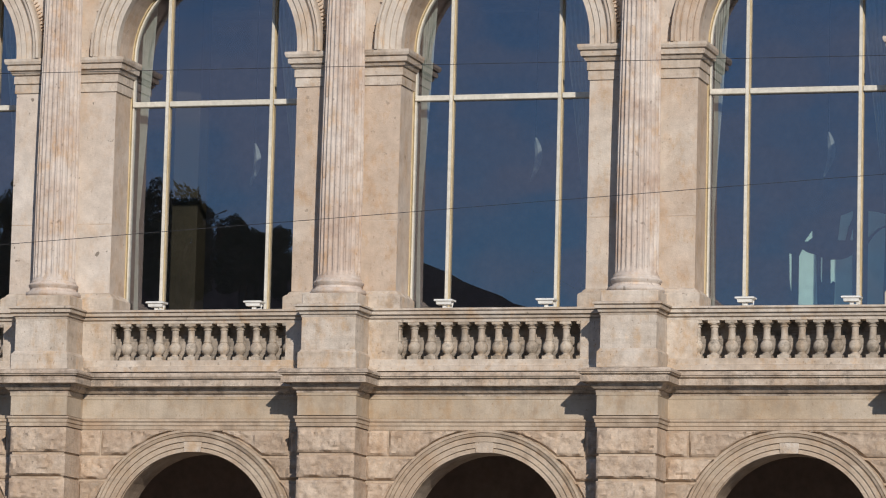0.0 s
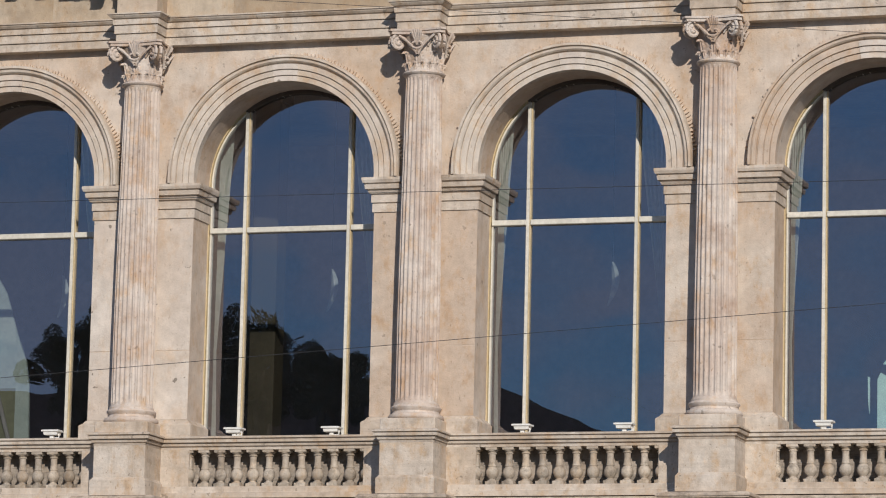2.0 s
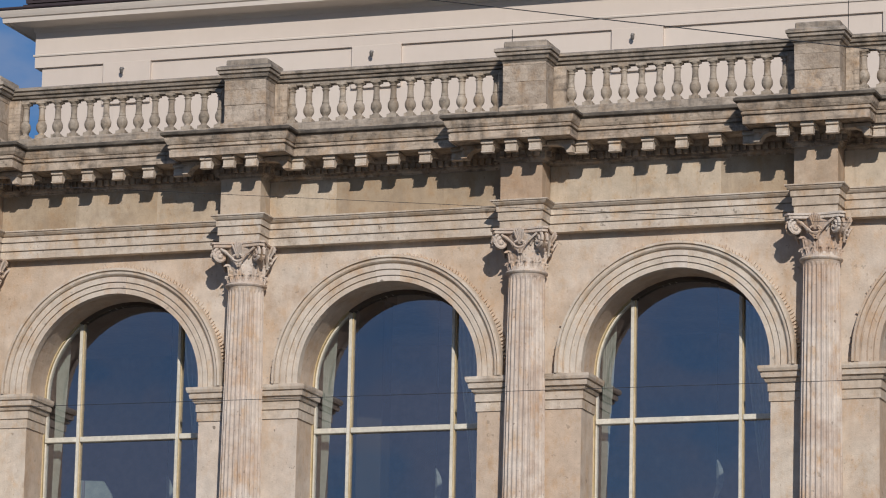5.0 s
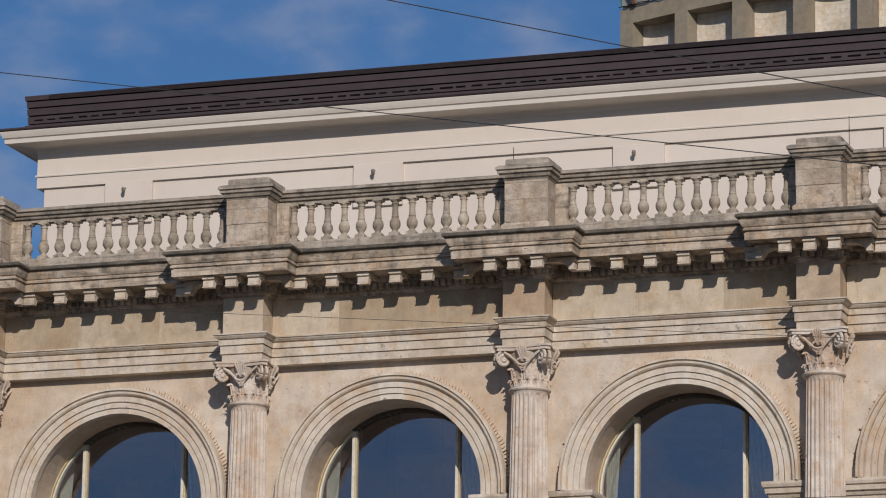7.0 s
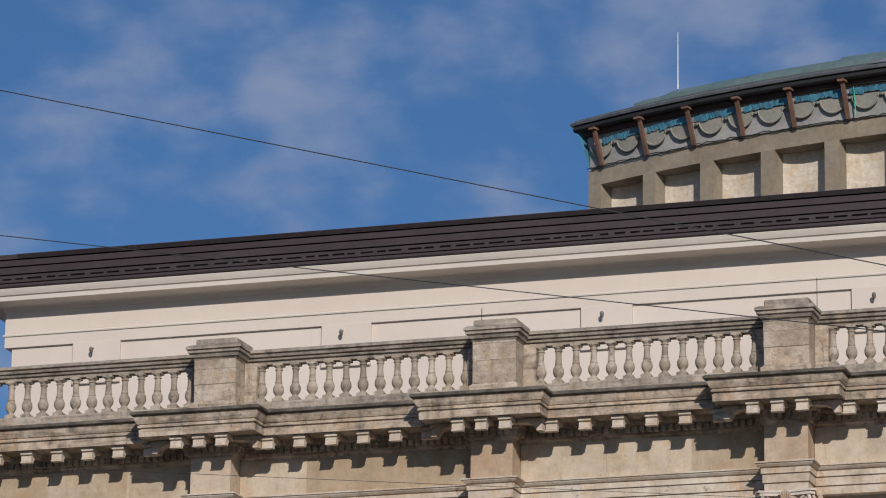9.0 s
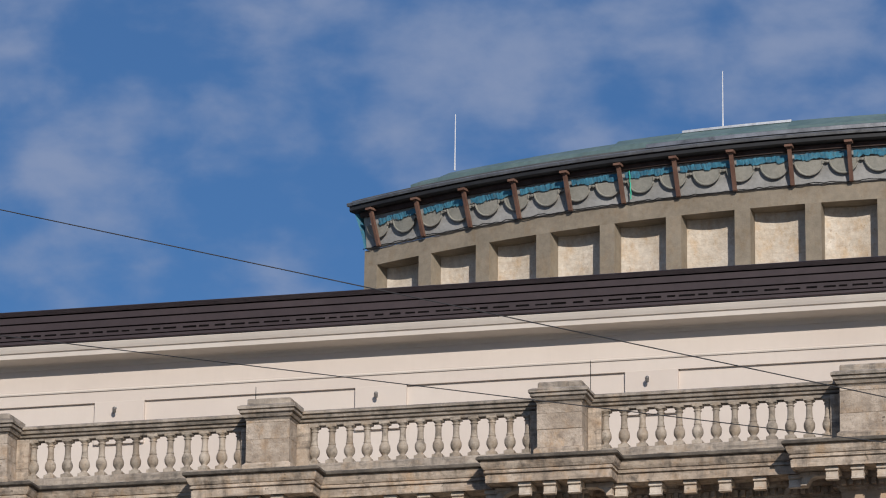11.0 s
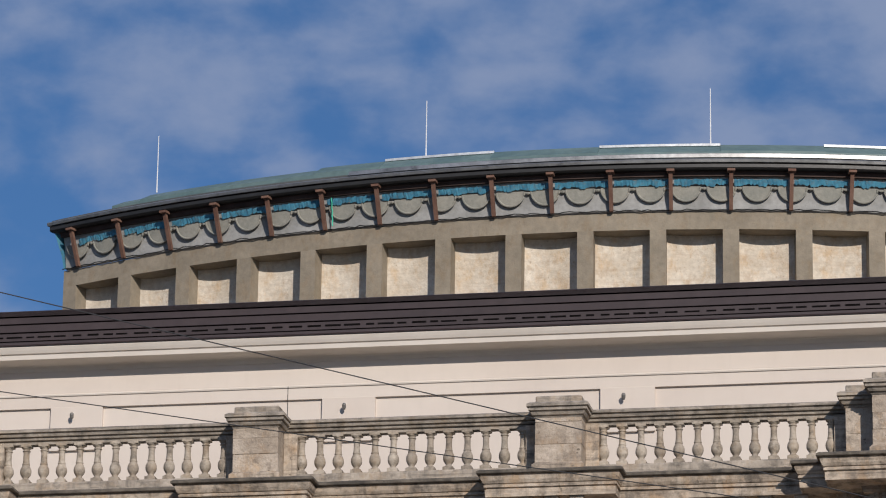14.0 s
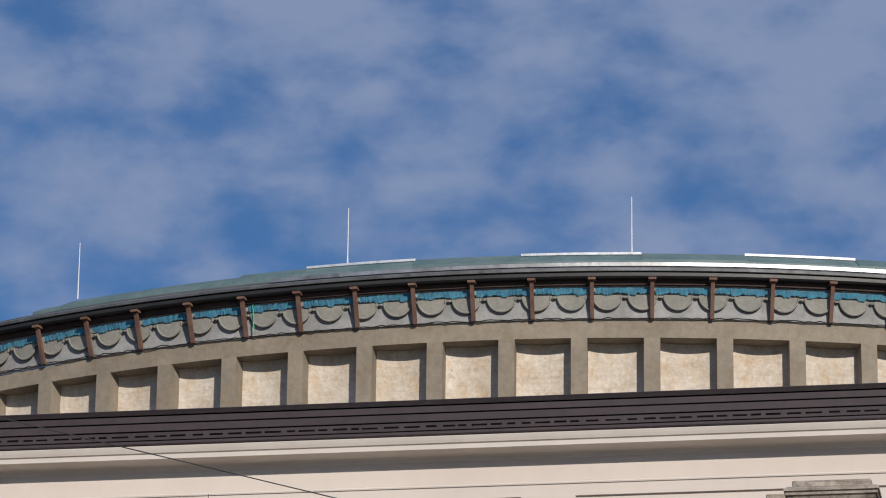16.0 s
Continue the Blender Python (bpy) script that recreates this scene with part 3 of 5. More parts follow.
# piers with imposts and bases: the jambs of the windows
IMPOST = [(-0.1, 11.15), (0.025, 11.15), (0.025, 11.275), (0.012, 11.278), (0.012, 11.288), (0.04, 11.292), (0.04, 11.40), (0.028, 11.403), (0.028, 11.416), (0.06, 11.42), (0.085, 11.46), (0.068, 11.464), (0.068, 11.478), (0.115, 11.484), (0.125, 11.545), (0.11, 11.549), (0.11, 11.565), (0.145, 11.57), (0.16, 11.61), (0.16, 11.65), (-0.1, 11.66)]
PBASE = [(-0.1, 7.88), (0.10, 7.88), (0.10, 8.06), (0.08, 8.08), (0.05, 8.10), (0.03, 8.13), (0.0, 8.15), (-0.1, 8.15)]
U = [(-PIER, Y_WIN - 0.02), (-PIER, 0.0), (PIER, 0.0), (PIER, Y_WIN - 0.02)]
me_imp = Shape().run(IMPOST, U).mesh("impost")
me_pb = Shape().run(PBASE, U).mesh("pier_base")
s = Shape().run([(-0.1, 8.15), (0.004, 8.15), (0.004, 9.165), (-0.004, 9.168), (-0.004, 9.176), (0.004, 9.179), (0.004, 11.15), (-0.1, 11.15)], U)
me_ps = s.mesh("pier_shaft")
for x in COLS:
    p = thing("window_pier", "pale sandstone pier with moulded impost between two arched windows", "pier", (x, 0, 0), "window piers", "structure")
    if abs(x + BAY) < 0.1:
        part("pier_shaft", me_ps.copy(), M_PIER_PALE, p, "limewashed paler shaft").data.materials[0] = M_PIER_PALE
    else:
        part("pier_shaft", me_ps, M_PIER, p)
    part("impost", me_imp, M_LIGHT, p, "moulded impost cap with crisp fillets")
    part("pier_base", me_pb, M_LIGHT, p)


# ---------- columns ----------
def shaft_mesh():
    rows, n = [], 24
    zs = [8.285, 8.32, 8.40, 8.8, 9.6, 10.4, 11.2, 12.0, 12.6, 12.92, 13.00, 13.06, 13.10]
    for i, z in enumerate(zs):
        t = (z - 8.285) / (13.10 - 8.285)
        r0 = 0.312 - 0.045 * max(0, (t - 0.25) / 0.75) ** 1.3
        if i == 0 or i == len(zs) - 1:
            r0 += 0.018
        dep = 0.0 if i < 2 or i > len(zs) - 3 else 0.028
        ring = []
        for k in range(n * 6):
            u = (k % 6) / 6
            d = 0 if u < 0.17 else dep * math.sin(math.pi * (u - 0.17) / 0.83) ** 0.7
            a = 2 * math.pi * (k + 0.2) / (n * 6)
            ring.append(((r0 - d) * math.cos(a), (r0 - d) * math.sin(a), z))
        rows.append(ring)
    return Shape().grid(rows, close_v=True).mesh("shaft", False)


def leaf(s, a, r0, z0, h, w, curl):
    """One curled acanthus leaf that stands against the bell at angle a."""
    rows = []
    for i in range(8):
        t = i / 7
        out = r0 + 0.03 * t + curl * max(0, t - 0.6) ** 2 * 6
        z = z0 + h * (t if t < 0.85 else 0.85 - (t - 0.85) * 1.2)
        ww = w * (1 - 0.75 * t ** 2) * (1 + 0.22 * math.cos(t * 18))
        rows.append([((out + dr) * math.cos(a) - sd * ww * math.sin(a), (out + dr) * math.sin(a) + sd * ww * math.cos(a), z)
                     for sd, dr in ((-1, -0.03), (-0.5, 0.006), (-0.12, -0.006), (0, 0.018), (0.12, -0.006), (0.5, 0.006), (1, -0.03))])
    s.grid(rows)


def build_column():
    c = thing("column", "pale fluted limestone column with a carved composite capital", "column", (COLS[0], -0.225, 0), "engaged columns")
    part("plinth", Shape().box(-0.415, 0.415, -0.40, 0.30, 7.89, 8.055, 0.012), M_LIGHT, c)
    prof = [(0.375, 8.055), (0.40, 8.075), (0.405, 8.10), (0.39, 8.13), (0.355, 8.14), (0.345, 8.15), (0.335, 8.175), (0.35, 8.195), (0.362, 8.21), (0.368, 8.23), (0.355, 8.25), (0.335, 8.262), (0.33, 8.285)]
    part("base", Shape().lathe(prof, 40), M_COLUMN, c, "moulded round base", smooth=True)
    part("shaft", shaft_mesh(), M_COLUMN, c, "fluted shaft with chipped edges")
    prof = [(0.285, 13.09), (0.305, 13.10), (0.315, 13.12), (0.305, 13.14), (0.275, 13.15), (0.272, 13.20)]
    part("necking", Shape().lathe(prof, 36), M_COLUMN, c, smooth=True)
    s = Shape().lathe([(0.265, 13.15), (0.268, 13.30), (0.28, 13.42), (0.31, 13.55), (0.36, 13.64), (0.36, 13.67)], 32)
    for k in range(16):
        leaf(s, 2 * math.pi * (k + 0.5) / 16, 0.268, 13.16, 0.13, 0.05, 0.02)
    for k in range(8):
        leaf(s, 2 * math.pi * (k + 0.5) / 8 + math.pi / 8, 0.275, 13.25, 0.22, 0.085, 0.06)
    bell = part("capital", s, M_COLUMN, c, "carved capital with curled leaves", smooth=False)
    # concave abacus
    pts = []
    for k in range(4):
        a0 = math.pi / 4 + k * math.pi / 2
        for j in range(9):
            u = j / 8
            a, b = Vector((math.cos(a0), math.sin(a0))) * 0.60, Vector((math.cos(a0 + math.pi / 2), math.sin(a0 + math.pi / 2))) * 0.60
            q = a.lerp(b, 0.07 + 0.86 * u)
            q = q * (1 - 0.16 * math.sin(math.pi * u))
            pts.append((q.x, q.y))
    s = Shape().prism([(x, y, 13.66) for x, y in pts], (0, 0, 0.045))
    s.prism([(x * 1.05, y * 1.05, 13.705) for x, y in pts], (0, 0, 0.03))
    part("abacus", s, M_COLUMN, bell)
    for k in range(4):
        a = math.pi / 4 + k * math.pi / 2
        ca, sa = math.cos(a), math.sin(a)
        for sd in (-1, 1):
            line, rad = [], []
            for i in range(34):
                t = i / 33
                rr = 0.105 * (1 - t) + 0.014
                th = math.pi * 0.5 - t * math.pi * 3.6
                u, z = 0.45 + rr * math.cos(th), 13.535 + rr * math.sin(th) + 0.012
                off = sd * (0.035 + 0.03 * t)
                line.append((u * ca - off * sa, u * sa + off * ca, z))
                rad.append(0.024 - 0.006 * t)
            s = Shape().tube([((0.30) * ca - sd * 0.10 * sa, 0.30 * sa + sd * 0.10 * ca, 13.50), (0.36 * ca - sd * 0.08 * sa, 0.36 * sa + sd * 0.08 * ca, 13.60)] + line, [0.014, 0.02] + rad, 6)
            hub = [(0.45 + 0.088 * math.cos(q), 13.547 + 0.088 * math.sin(q)) for q in [math.pi * i / 8 for i in range(16)]]
            o0, o1 = sd * 0.02, sd * 0.052
            s.prism([(u * ca - o0 * sa, u * sa + o0 * ca, z) for u, z in hub], (-(o1 - o0) * sa, (o1 - o0) * ca, 0))
            part("volute", s, M_COLUMN, bell)
    # lyre-shaped palmette in the middle of each face
    for k in range(4):
        a = k * math.pi / 2
        s = Shape()
        for d in (-0.06, -0.03, 0.0, 0.03, 0.06):
            ln = []
            for i in range(6):
                t = i / 5
                out = 0.33 + 0.10 * t
                lat = d * (0.35 + 0.85 * t)
                ln.append((out * math.cos(a) - lat * math.sin(a), out * math.sin(a) + lat * math.cos(a), 13.51 + (0.225 - abs(d) * 0.6) * t))
            s.tube(ln, [0.010, 0.013, 0.016, 0.018, 0.018, 0.012], 6)
        for sd in (-1, 1):
            ln = []
            for i in range(9):
                t = i / 8
                lat = sd * (0.01 + 0.07 * math.sin(math.pi * t * 0.5) + 0.19 * t ** 2.2)
                out = 0.33 + 0.06 * t
                ln.append((out * math.cos(a) - lat * math.sin(a), out * math.sin(a) + lat * math.cos(a), 13.37 + 0.27 * t))
            s.tube(ln, 0.019, 6)
            ln = [(0.37 * math.cos(a) - sd * 0.085 * math.cos(q) * math.sin(a), 0.37 * math.sin(a) + sd * 0.085 * math.cos(q) * math.cos(a), 13.50 + 0.05 * math.sin(q)) for q in [-1.57 + 0.35 * i for i in range(9)]]
            s.tube(ln, 0.016, 6)
        part("palmette", s, M_COLUMN, bell)
    return c


column = build_column()
for x in COLS[1:]:
    copy_thing(column, pose(x, -0.225, 0))


# ---------- lower balustrade ----------
def baluster_mesh(z0, z1, r, name):
    h = z1 - z0
    q = r * 0.92
    s = Shape().box(-q, q, -q, q, z0, z0 + 0.09 * h, 0.004)
    s.box(-q, q, -q, q, z1 - 0.075 * h, z1, 0.004)
    pr = [(0.80, 0.09), (0.82, 0.11), (0.66, 0.125), (0.50, 0.14), (0.50, 0.16), (0.66, 0.19), (0.88, 0.235), (0.99, 0.285), (1.0, 0.335), (0.95, 0.385), (0.78, 0.435), (0.62, 0.47), (0.66, 0.49), (0.70, 0.50), (0.64, 0.515), (0.58, 0.56),
          (0.54, 0.66), (0.54, 0.76), (0.56, 0.815), (0.70, 0.825), (0.72, 0.845), (0.56, 0.86), (0.62, 0.885), (0.84, 0.905), (0.86, 0.925)]
    s.lathe([(a * r, z0 + b * h) for a, b in pr], 18)
    return s.mesh(name, True)


me_lb = baluster_mesh(7.15, 7.69, 0.091, "baluster")
me_ub = baluster_mesh(15.63, 16.228, 0.083, "baluster")


def lower_pedestal(x):
    p = thing("pedestal", "pale stone pedestal under a column, rain-stained", "pedestal", (x, 0, 0), "balcony pedestals")
    part("die", Shape().box(-0.404, 0.404, -0.65, 0.1, 7.22, 7.72, 0.006), M_LIGHT, p, "smooth pale die with chipped patches")
    path = [(-0.404, 0.05), (-0.404, -0.65), (0.404, -0.65), (0.404, 0.05)]
    part("base", Shape().run([(-0.3, 6.97), (0.035, 6.97), (0.035, 7.19), (0.02, 7.205), (0.0, 7.235), (-0.3, 7.235)], path), M_LIGHT, p)
    part("cap", Shape().run([(-0.35, 7.70), (0.0, 7.70), (0.012, 7.725), (-0.004, 7.728), (-0.004, 7.74), (0.025, 7.745), (0.035, 7.775), (0.02, 7.778), (0.02, 7.79), (0.07, 7.795), (0.075, 7.835), (0.06, 7.838), (0.06, 7.85), (0.095, 7.853), (0.095, 7.875), (0.05, 7.893), (-0.35, 7.895)], path), M_LIGHT, p, "moulded grey-stained cap")
    return p


def balustrade(x, n, pitch, me, rail, low, half_open, wing, z0, z1, y_wing, y_bal, mats, group):
    b = thing("balustrade", mats[3], "balustrade", (x, 0, 0), group)
    L = BAY / 2 - wing
    part("rail", Shape().run(rail, [(-L, 0), (L, 0)]), mats[0], b, "moulded weathered top rail")
    part("bottom_rail", Shape().run(low, [(-L, 0), (L, 0)]), mats[0], b)
    for sd in (-1, 1):
        x0, x1 = sorted((sd * half_open, sd * L))
        part("end_panel", Shape().box(x0, x1, y_wing, 0.2, z0, z1, 0.005), mats[1], b)
    for i in range(n):
        part("baluster", me, mats[2], b, at=((i - (n - 1) / 2) * pitch, y_bal, 0))
    return b


L_RAIL = [(-0.22, 7.69), (0.03, 7.69), (0.035, 7.725), (0.02, 7.728), (0.02, 7.74), (0.055, 7.745), (0.065, 7.775), (0.05, 7.778), (0.05, 7.79), (0.10, 7.795), (0.105, 7.835), (0.09, 7.838), (0.09, 7.85), (0.125, 7.853), (0.125, 7.872), (0.08, 7.888), (-0.22, 7.89)]
L_LOW = [(-0.2, 6.98), (0.09, 6.98), (0.09, 7.05), (0.06, 7.06), (0.05, 7.075), (0.05, 7.14), (0.04, 7.15), (-0.2, 7.15)]
for x in COLS:
    lower_pedestal(x)
for x in BAYS:
    balustrade(x, 12, 0.25, me_lb, L_RAIL, L_LOW, BAY / 2 - 0.85, 0.404, 6.99, 7.70, -0.03, 0.06,
               (M_LIGHT, M_LIGHT, M_BALUSTER, "pale stone balustrade with bulbous balusters below a window"), "balcony balustrades")

# ---------- entablature ----------
ENT = break_path(COLS, 0.32, -0.18, -0.56, X_L, 3 * BAY - 0.32) + [(3 * BAY - 0.32, -0.56), (E_IN, -0.56), (E_IN, -0.95), (X_R, -0.95)]
s = Shape().run([(-0.25, 13.735), (0.0, 13.735), (0.0, 13.845), (-0.012, 13.847), (-0.012, 13.857), (0.022, 13.86), (0.022, 13.975), (0.006, 13.977), (0.006, 13.988), (0.042, 13.99), (0.042, 14.065), (0.03, 14.067),
                 (0.03, 14.078), (0.06, 14.085), (0.09, 14.115), (0.095, 14.13), (0.115, 14.135), (0.115, 14.155), (-0.25, 14.165)], ENT)
tagged(part("trim_architrave", s, M_LIGHT), "three-stepped stone architrave breaking forward over the columns", "architrave", kind="structure")
frieze = thing("trim_frieze", "plain ochre stone frieze of large blocks with rain stains", "frieze", kind="structure")
for x in COLS:
    part("frieze_block", Shape().box(x - 0.32, x + 0.32, -0.56, 0.1, 14.155, 14.725, 0.004), M_FRIEZE_WARM, frieze)
part("frieze_block", Shape().box(3 * BAY - 0.32, E_IN, -0.56, 0.1, 14.155, 14.725, 0.004), M_FRIEZE_WARM, frieze)
part("frieze_block", Shape().box(E_IN, X_R, -0.95, 0.1, 14.155, 14.725, 0.004), M_FRIEZE_WARM, frieze)
rnd = random.Random(21)
for x in BAYS + [COLS[0] - BAY / 2]:
    cuts = [-1.875, rnd.uniform(-0.9, -0.5), rnd.uniform(0.4, 1.0), 1.875]
    for a, b in zip(cuts, cuts[1:]):
        part("frieze_block", Shape().box(max(X_L, x + a), x + b, -0.18, 0.1, 14.155, 14.725, 0.003), M_FRIEZE, frieze)
s = Shape().run([(-0.25, 14.71), (0.01, 14.71), (0.02, 14.735), (0.05, 14.755), (0.055, 14.78), (0.06, 14.87), (0.12, 14.88), (0.14, 14.92), (0.15, 14.965), (0.585, 14.965), (0.585, 14.95), (0.60, 14.95), (0.605, 15.055),
                 (0.585, 15.06), (0.585, 15.08), (0.62, 15.085), (0.62, 15.115), (0.605, 15.12), (0.605, 15.135), (0.625, 15.14), (0.65, 15.18), (0.67, 15.235), (0.655, 15.24), (0.655, 15.26), (-0.25, 15.262)], ENT)
cornice = tagged(part("trim_cornice", s, M_GRIME_AND_SHADE), "grimy projecting stone cornice with brackets and dentils", "cornice", kind="structure")
part("crown_lip", Shape().run([(-0.25, 15.258), (0.70, 15.262), (0.715, 15.272), (0.715, 15.302), (0.68, 15.325), (-0.1, 15.47), (-0.25, 15.47)], ENT), M_CRUST, cornice, "black-crusted upper lip of the cornice")


def modillion_mesh():
    s = Shape()
    side = [(-0.14, 14.955), (-0.14, 14.90), (-0.30, 14.895), (-0.39, 14.86), (-0.42, 14.81), (-0.44, 14.785), (-0.51, 14.785), (-0.52, 14.80), (-0.52, 14.875), (-0.50, 14.885), (-0.50, 14.955)]
    s.prism([(-0.083, y, z) for y, z in side], (0.166, 0, 0))
    s.box(-0.096, 0.096, -0.54, -0.30, 14.897, 14.957, 0.0045)
    s.box(-0.09, 0.09, -0.535, -0.44, 14.768, 14.79, 0.0045)
    return s.mesh("modillion")


me_mod = modillion_mesh()
spots = []
for x in BAYS:
    spots += [(x + d, -0.18, 0) for d in (-1.25, -0.75, -0.25, 0.25, 0.75, 1.25)]
for x in COLS:
    spots += [(x + d, -0.56, 0) for d in (-0.60, -0.36, 0, 0.36, 0.60)][1:4]
    spots += [(x + 0.32, -0.72, 90), (x - 0.32, -0.72, -90)]
spots += [(E_IN + 0.35 + 0.45 * i, -0.95, 0) for i in range(6)]
for x, y, rz in spots:
    part("modillion", me_mod, M_LIGHT, cornice, at=pose(x, y, 0, 0, 0, rz))
s = Shape()
for i, (a, b) in enumerate(zip(ENT, ENT[1:])):
    a, b = Vector(a), Vector(b)
    d = (b - a).normalized()
    nrm = Vector((d.y, -d.x))
    m = max(1, int((b - a).length / 0.105))
    for k in range(m):
        q = a + d * ((k + 0.5) * (b - a).length / m)
        p0, p1 = q - d * 0.032 + nrm * 0.05, q + d * 0.032 + nrm * 0.05
        o = nrm * 0.075
        s.prism([(p0.x, p0.y, 14.785), (p1.x, p1.y, 14.785), (p1.x, p1.y, 14.872), (p0.x, p0.y, 14.872)], (o.x, o.y, 0))
# darker stone here paints the cornice's shade on the dentils
tagged(part("dentil_row", s, M_GRIME_AND_SHADE, cornice), kind="stuff")

# ---------- roof balustrade ----------
def upper_pedestal(x, half=0.333, front=-0.50, dz=0.045, label="grey-weathered stone pedestal of the roof balustrade"):
    p = thing("pedestal", label, "pedestal", (x, 0, 0), "roof pedestals")
    rnd = random.Random(int(x * 10))
    z = 15.58
    while z < 16.19 + dz:
        h = min(rnd.uniform(0.20, 0.40), 16.205 + dz - z)
        j = rnd.uniform(-0.006, 0.006)
        part("die_stone", Shape().box(-half + j, half + j, front + rnd.uniform(-0.006, 0.006), 0.22, z, z + h - 0.001, 0.005), M_DIE, p)
        z += h
    path = [(-half, 0.2), (-half, front), (half, front), (half, 0.2)]
    part("base", Shape().run([(-0.3, 15.42), (0.04, 15.42), (0.04, 15.56), (0.0, 15.60), (-0.3, 15.60)], path), M_GRIME_AND_SHADE, p)
    part("cap", Shape().run([(o, z + dz) for o, z in ((-0.33, 16.19), (0.0, 16.19), (0.02, 16.215), (0.0, 16.218), (0.0, 16.232), (0.035, 16.237), (0.06, 16.275), (0.045, 16.278), (0.045, 16.292), (0.085, 16.297), (0.09, 16.33), (0.075, 16.333), (0.075, 16.345), (0.11, 16.35), (0.11, 16.39), (0.06, 16.42), (-0.33, 16.42))], path), M_RAIL, p, "dark lichen-stained cap")
    part("top_block", Shape().box(-half + 0.0, half - 0.0, front + 0.02, 0.2, 16.40 + dz, 16.53 + dz, 0.015), M_RAIL, p)
    return p


U_RAIL = [(-0.06, 16.218), (0.08, 16.218), (0.085, 16.253), (0.065, 16.256), (0.065, 16.27), (0.11, 16.276), (0.12, 16.303), (0.10, 16.306), (0.10, 16.318), (0.15, 16.323), (0.165, 16.358), (0.15, 16.361), (0.15, 16.375), (0.19, 16.38), (0.19, 16.413), (0.13, 16.443), (-0.06, 16.448)]
U_LOW = [(-0.1, 15.44), (0.22, 15.44), (0.22, 15.50), (0.15, 15.52), (0.15, 15.60), (0.13, 15.63), (-0.1, 15.63)]
for x in COLS + [3 * BAY]:
    upper_pedestal(x, dz=-0.05 if x < -12 else 0.045)
upper_pedestal(3 * BAY + 0.07 + 0.55, 0.55, -0.88, 0.12, "larger worn stone pedestal on the projecting corner")
for x in BAYS:
    b = balustrade(x, 13, 0.27, me_ub, U_RAIL, U_LOW, BAY / 2 - 0.53, 0.333, 15.46, 16.24, -0.14, -0.04,
                   (M_RAIL, M_GRIME_AND_SHADE, M_ROOF_BALUSTER, "grey-weathered stone roof balustrade with vase balusters"), "roof balustrades")
s = Shape().box(X_L, X_R, 0.0, 4.5, 15.1, 15.43)
tagged(part("roof_terrace", s, M_PAVING), "flat stone terrace roof behind the balustrade", "roof", kind="structure")
for x, top in ((-0.5, 17.0), (BAY + 0.24, 17.1)):
    s = Shape().tube([(0, 0, 15.42), (0, 0, top)], 0.006, 6)
    tagged(part("lightning_rod", s, M_BLACK, at=(x, 0.42, 0)), "thin dark metal rod behind a roof pedestal", "lightning rod", "terrace rods")

# ---------- windows ----------
def window(i, x):
    w = thing("window_%d" % i, "tall arched window with cream frame and dark reflecting panes", "window", (x, Y_WIN, 0), "arched windows", "structure")
    r, z0 = R_IN, 7.90
    def hoop(us):
        return Shape().grid([[(-u, o, z0)] + [(u * math.cos(math.pi * (1 - k / 36)), o, Z_SPRING + u * math.sin(math.pi * (1 - k / 36))) for k in range(37)] + [(u, o, z0)] for u, o in us])
    part("frame", hoop(((r + 0.02, 0.03), (r + 0.02, -0.05), (r - 0.018, -0.05), (r - 0.018, -0.01), (r - 0.03, -0.01))), M_GOLD, w, "gilded outer frame")
    part("casement", hoop(((r - 0.03, -0.005), (r - 0.03, -0.03), (r - 0.054, -0.03), (r - 0.054, 0.05))), M_FRAME, w)
    # added dark strip over the hoop: shade under the arch, ends where sun begins
    arc = [math.pi * 0.71 * k / 30 for k in range(31)]
    part("head_trim", Shape().grid([[(u * math.cos(q), o, Z_SPRING + u * math.sin(q)) for q in arc] for u, o in ((r + 0.02, -0.055), (r - 0.055, -0.055), (r - 0.055, 0.05))]), M_HEAD_SHADE, w, "dark strip that paints the shade on the arched head of the frame")
    rr = r - 0.035
    for mx in (-0.82, 0.815):
        top = Z_SPRING + math.sqrt(rr * rr - mx * mx)
        m = part("mullion", Shape().box(mx - 0.034, mx + 0.014, -0.055, 0.06, z0, top, 0.006), M_FRAME, w)
        part("bead", Shape().box(mx + 0.014, mx + 0.034, -0.03, 0.05, z0, top, 0.004), M_GOLD, m, "gilded glazing bead")
    for a, b in ((-rr, -0.854), (-0.786, 0.781), (0.849, rr)):
        part("transom", Shape().box(a, b, -0.06, 0.055, 11.005, 11.085, 0.008), M_FRAME, w)
    part("sill", Shape().box(-r, r, -0.15, 0.1, 7.86, 7.93, 0.01), M_LIGHT, w)
    for a, b in ((-rr, -0.82), (-0.82, 0.815), (0.815, rr)):
        part("pane", Shape().poly([(a, 0.02, 7.92), (b, 0.02, 7.92), (b, 0.02, 11.06), (a, 0.02, 11.06)]), M_GLASS, w)
        n = 14
        top = [(a + (b - a) * k / n, Z_SPRING + math.sqrt(max(0, rr * rr - (a + (b - a) * k / n) ** 2))) for k in range(n + 1)]
        part("pane", Shape().poly([(b, 0.02, 11.06), (a, 0.02, 11.06)][::-1] + [(q, 0.02, z) for q, z in top[::-1]]), M_GLASS, w)
    return w


for i, x in enumerate(BAYS):
    window(i + 1, x)


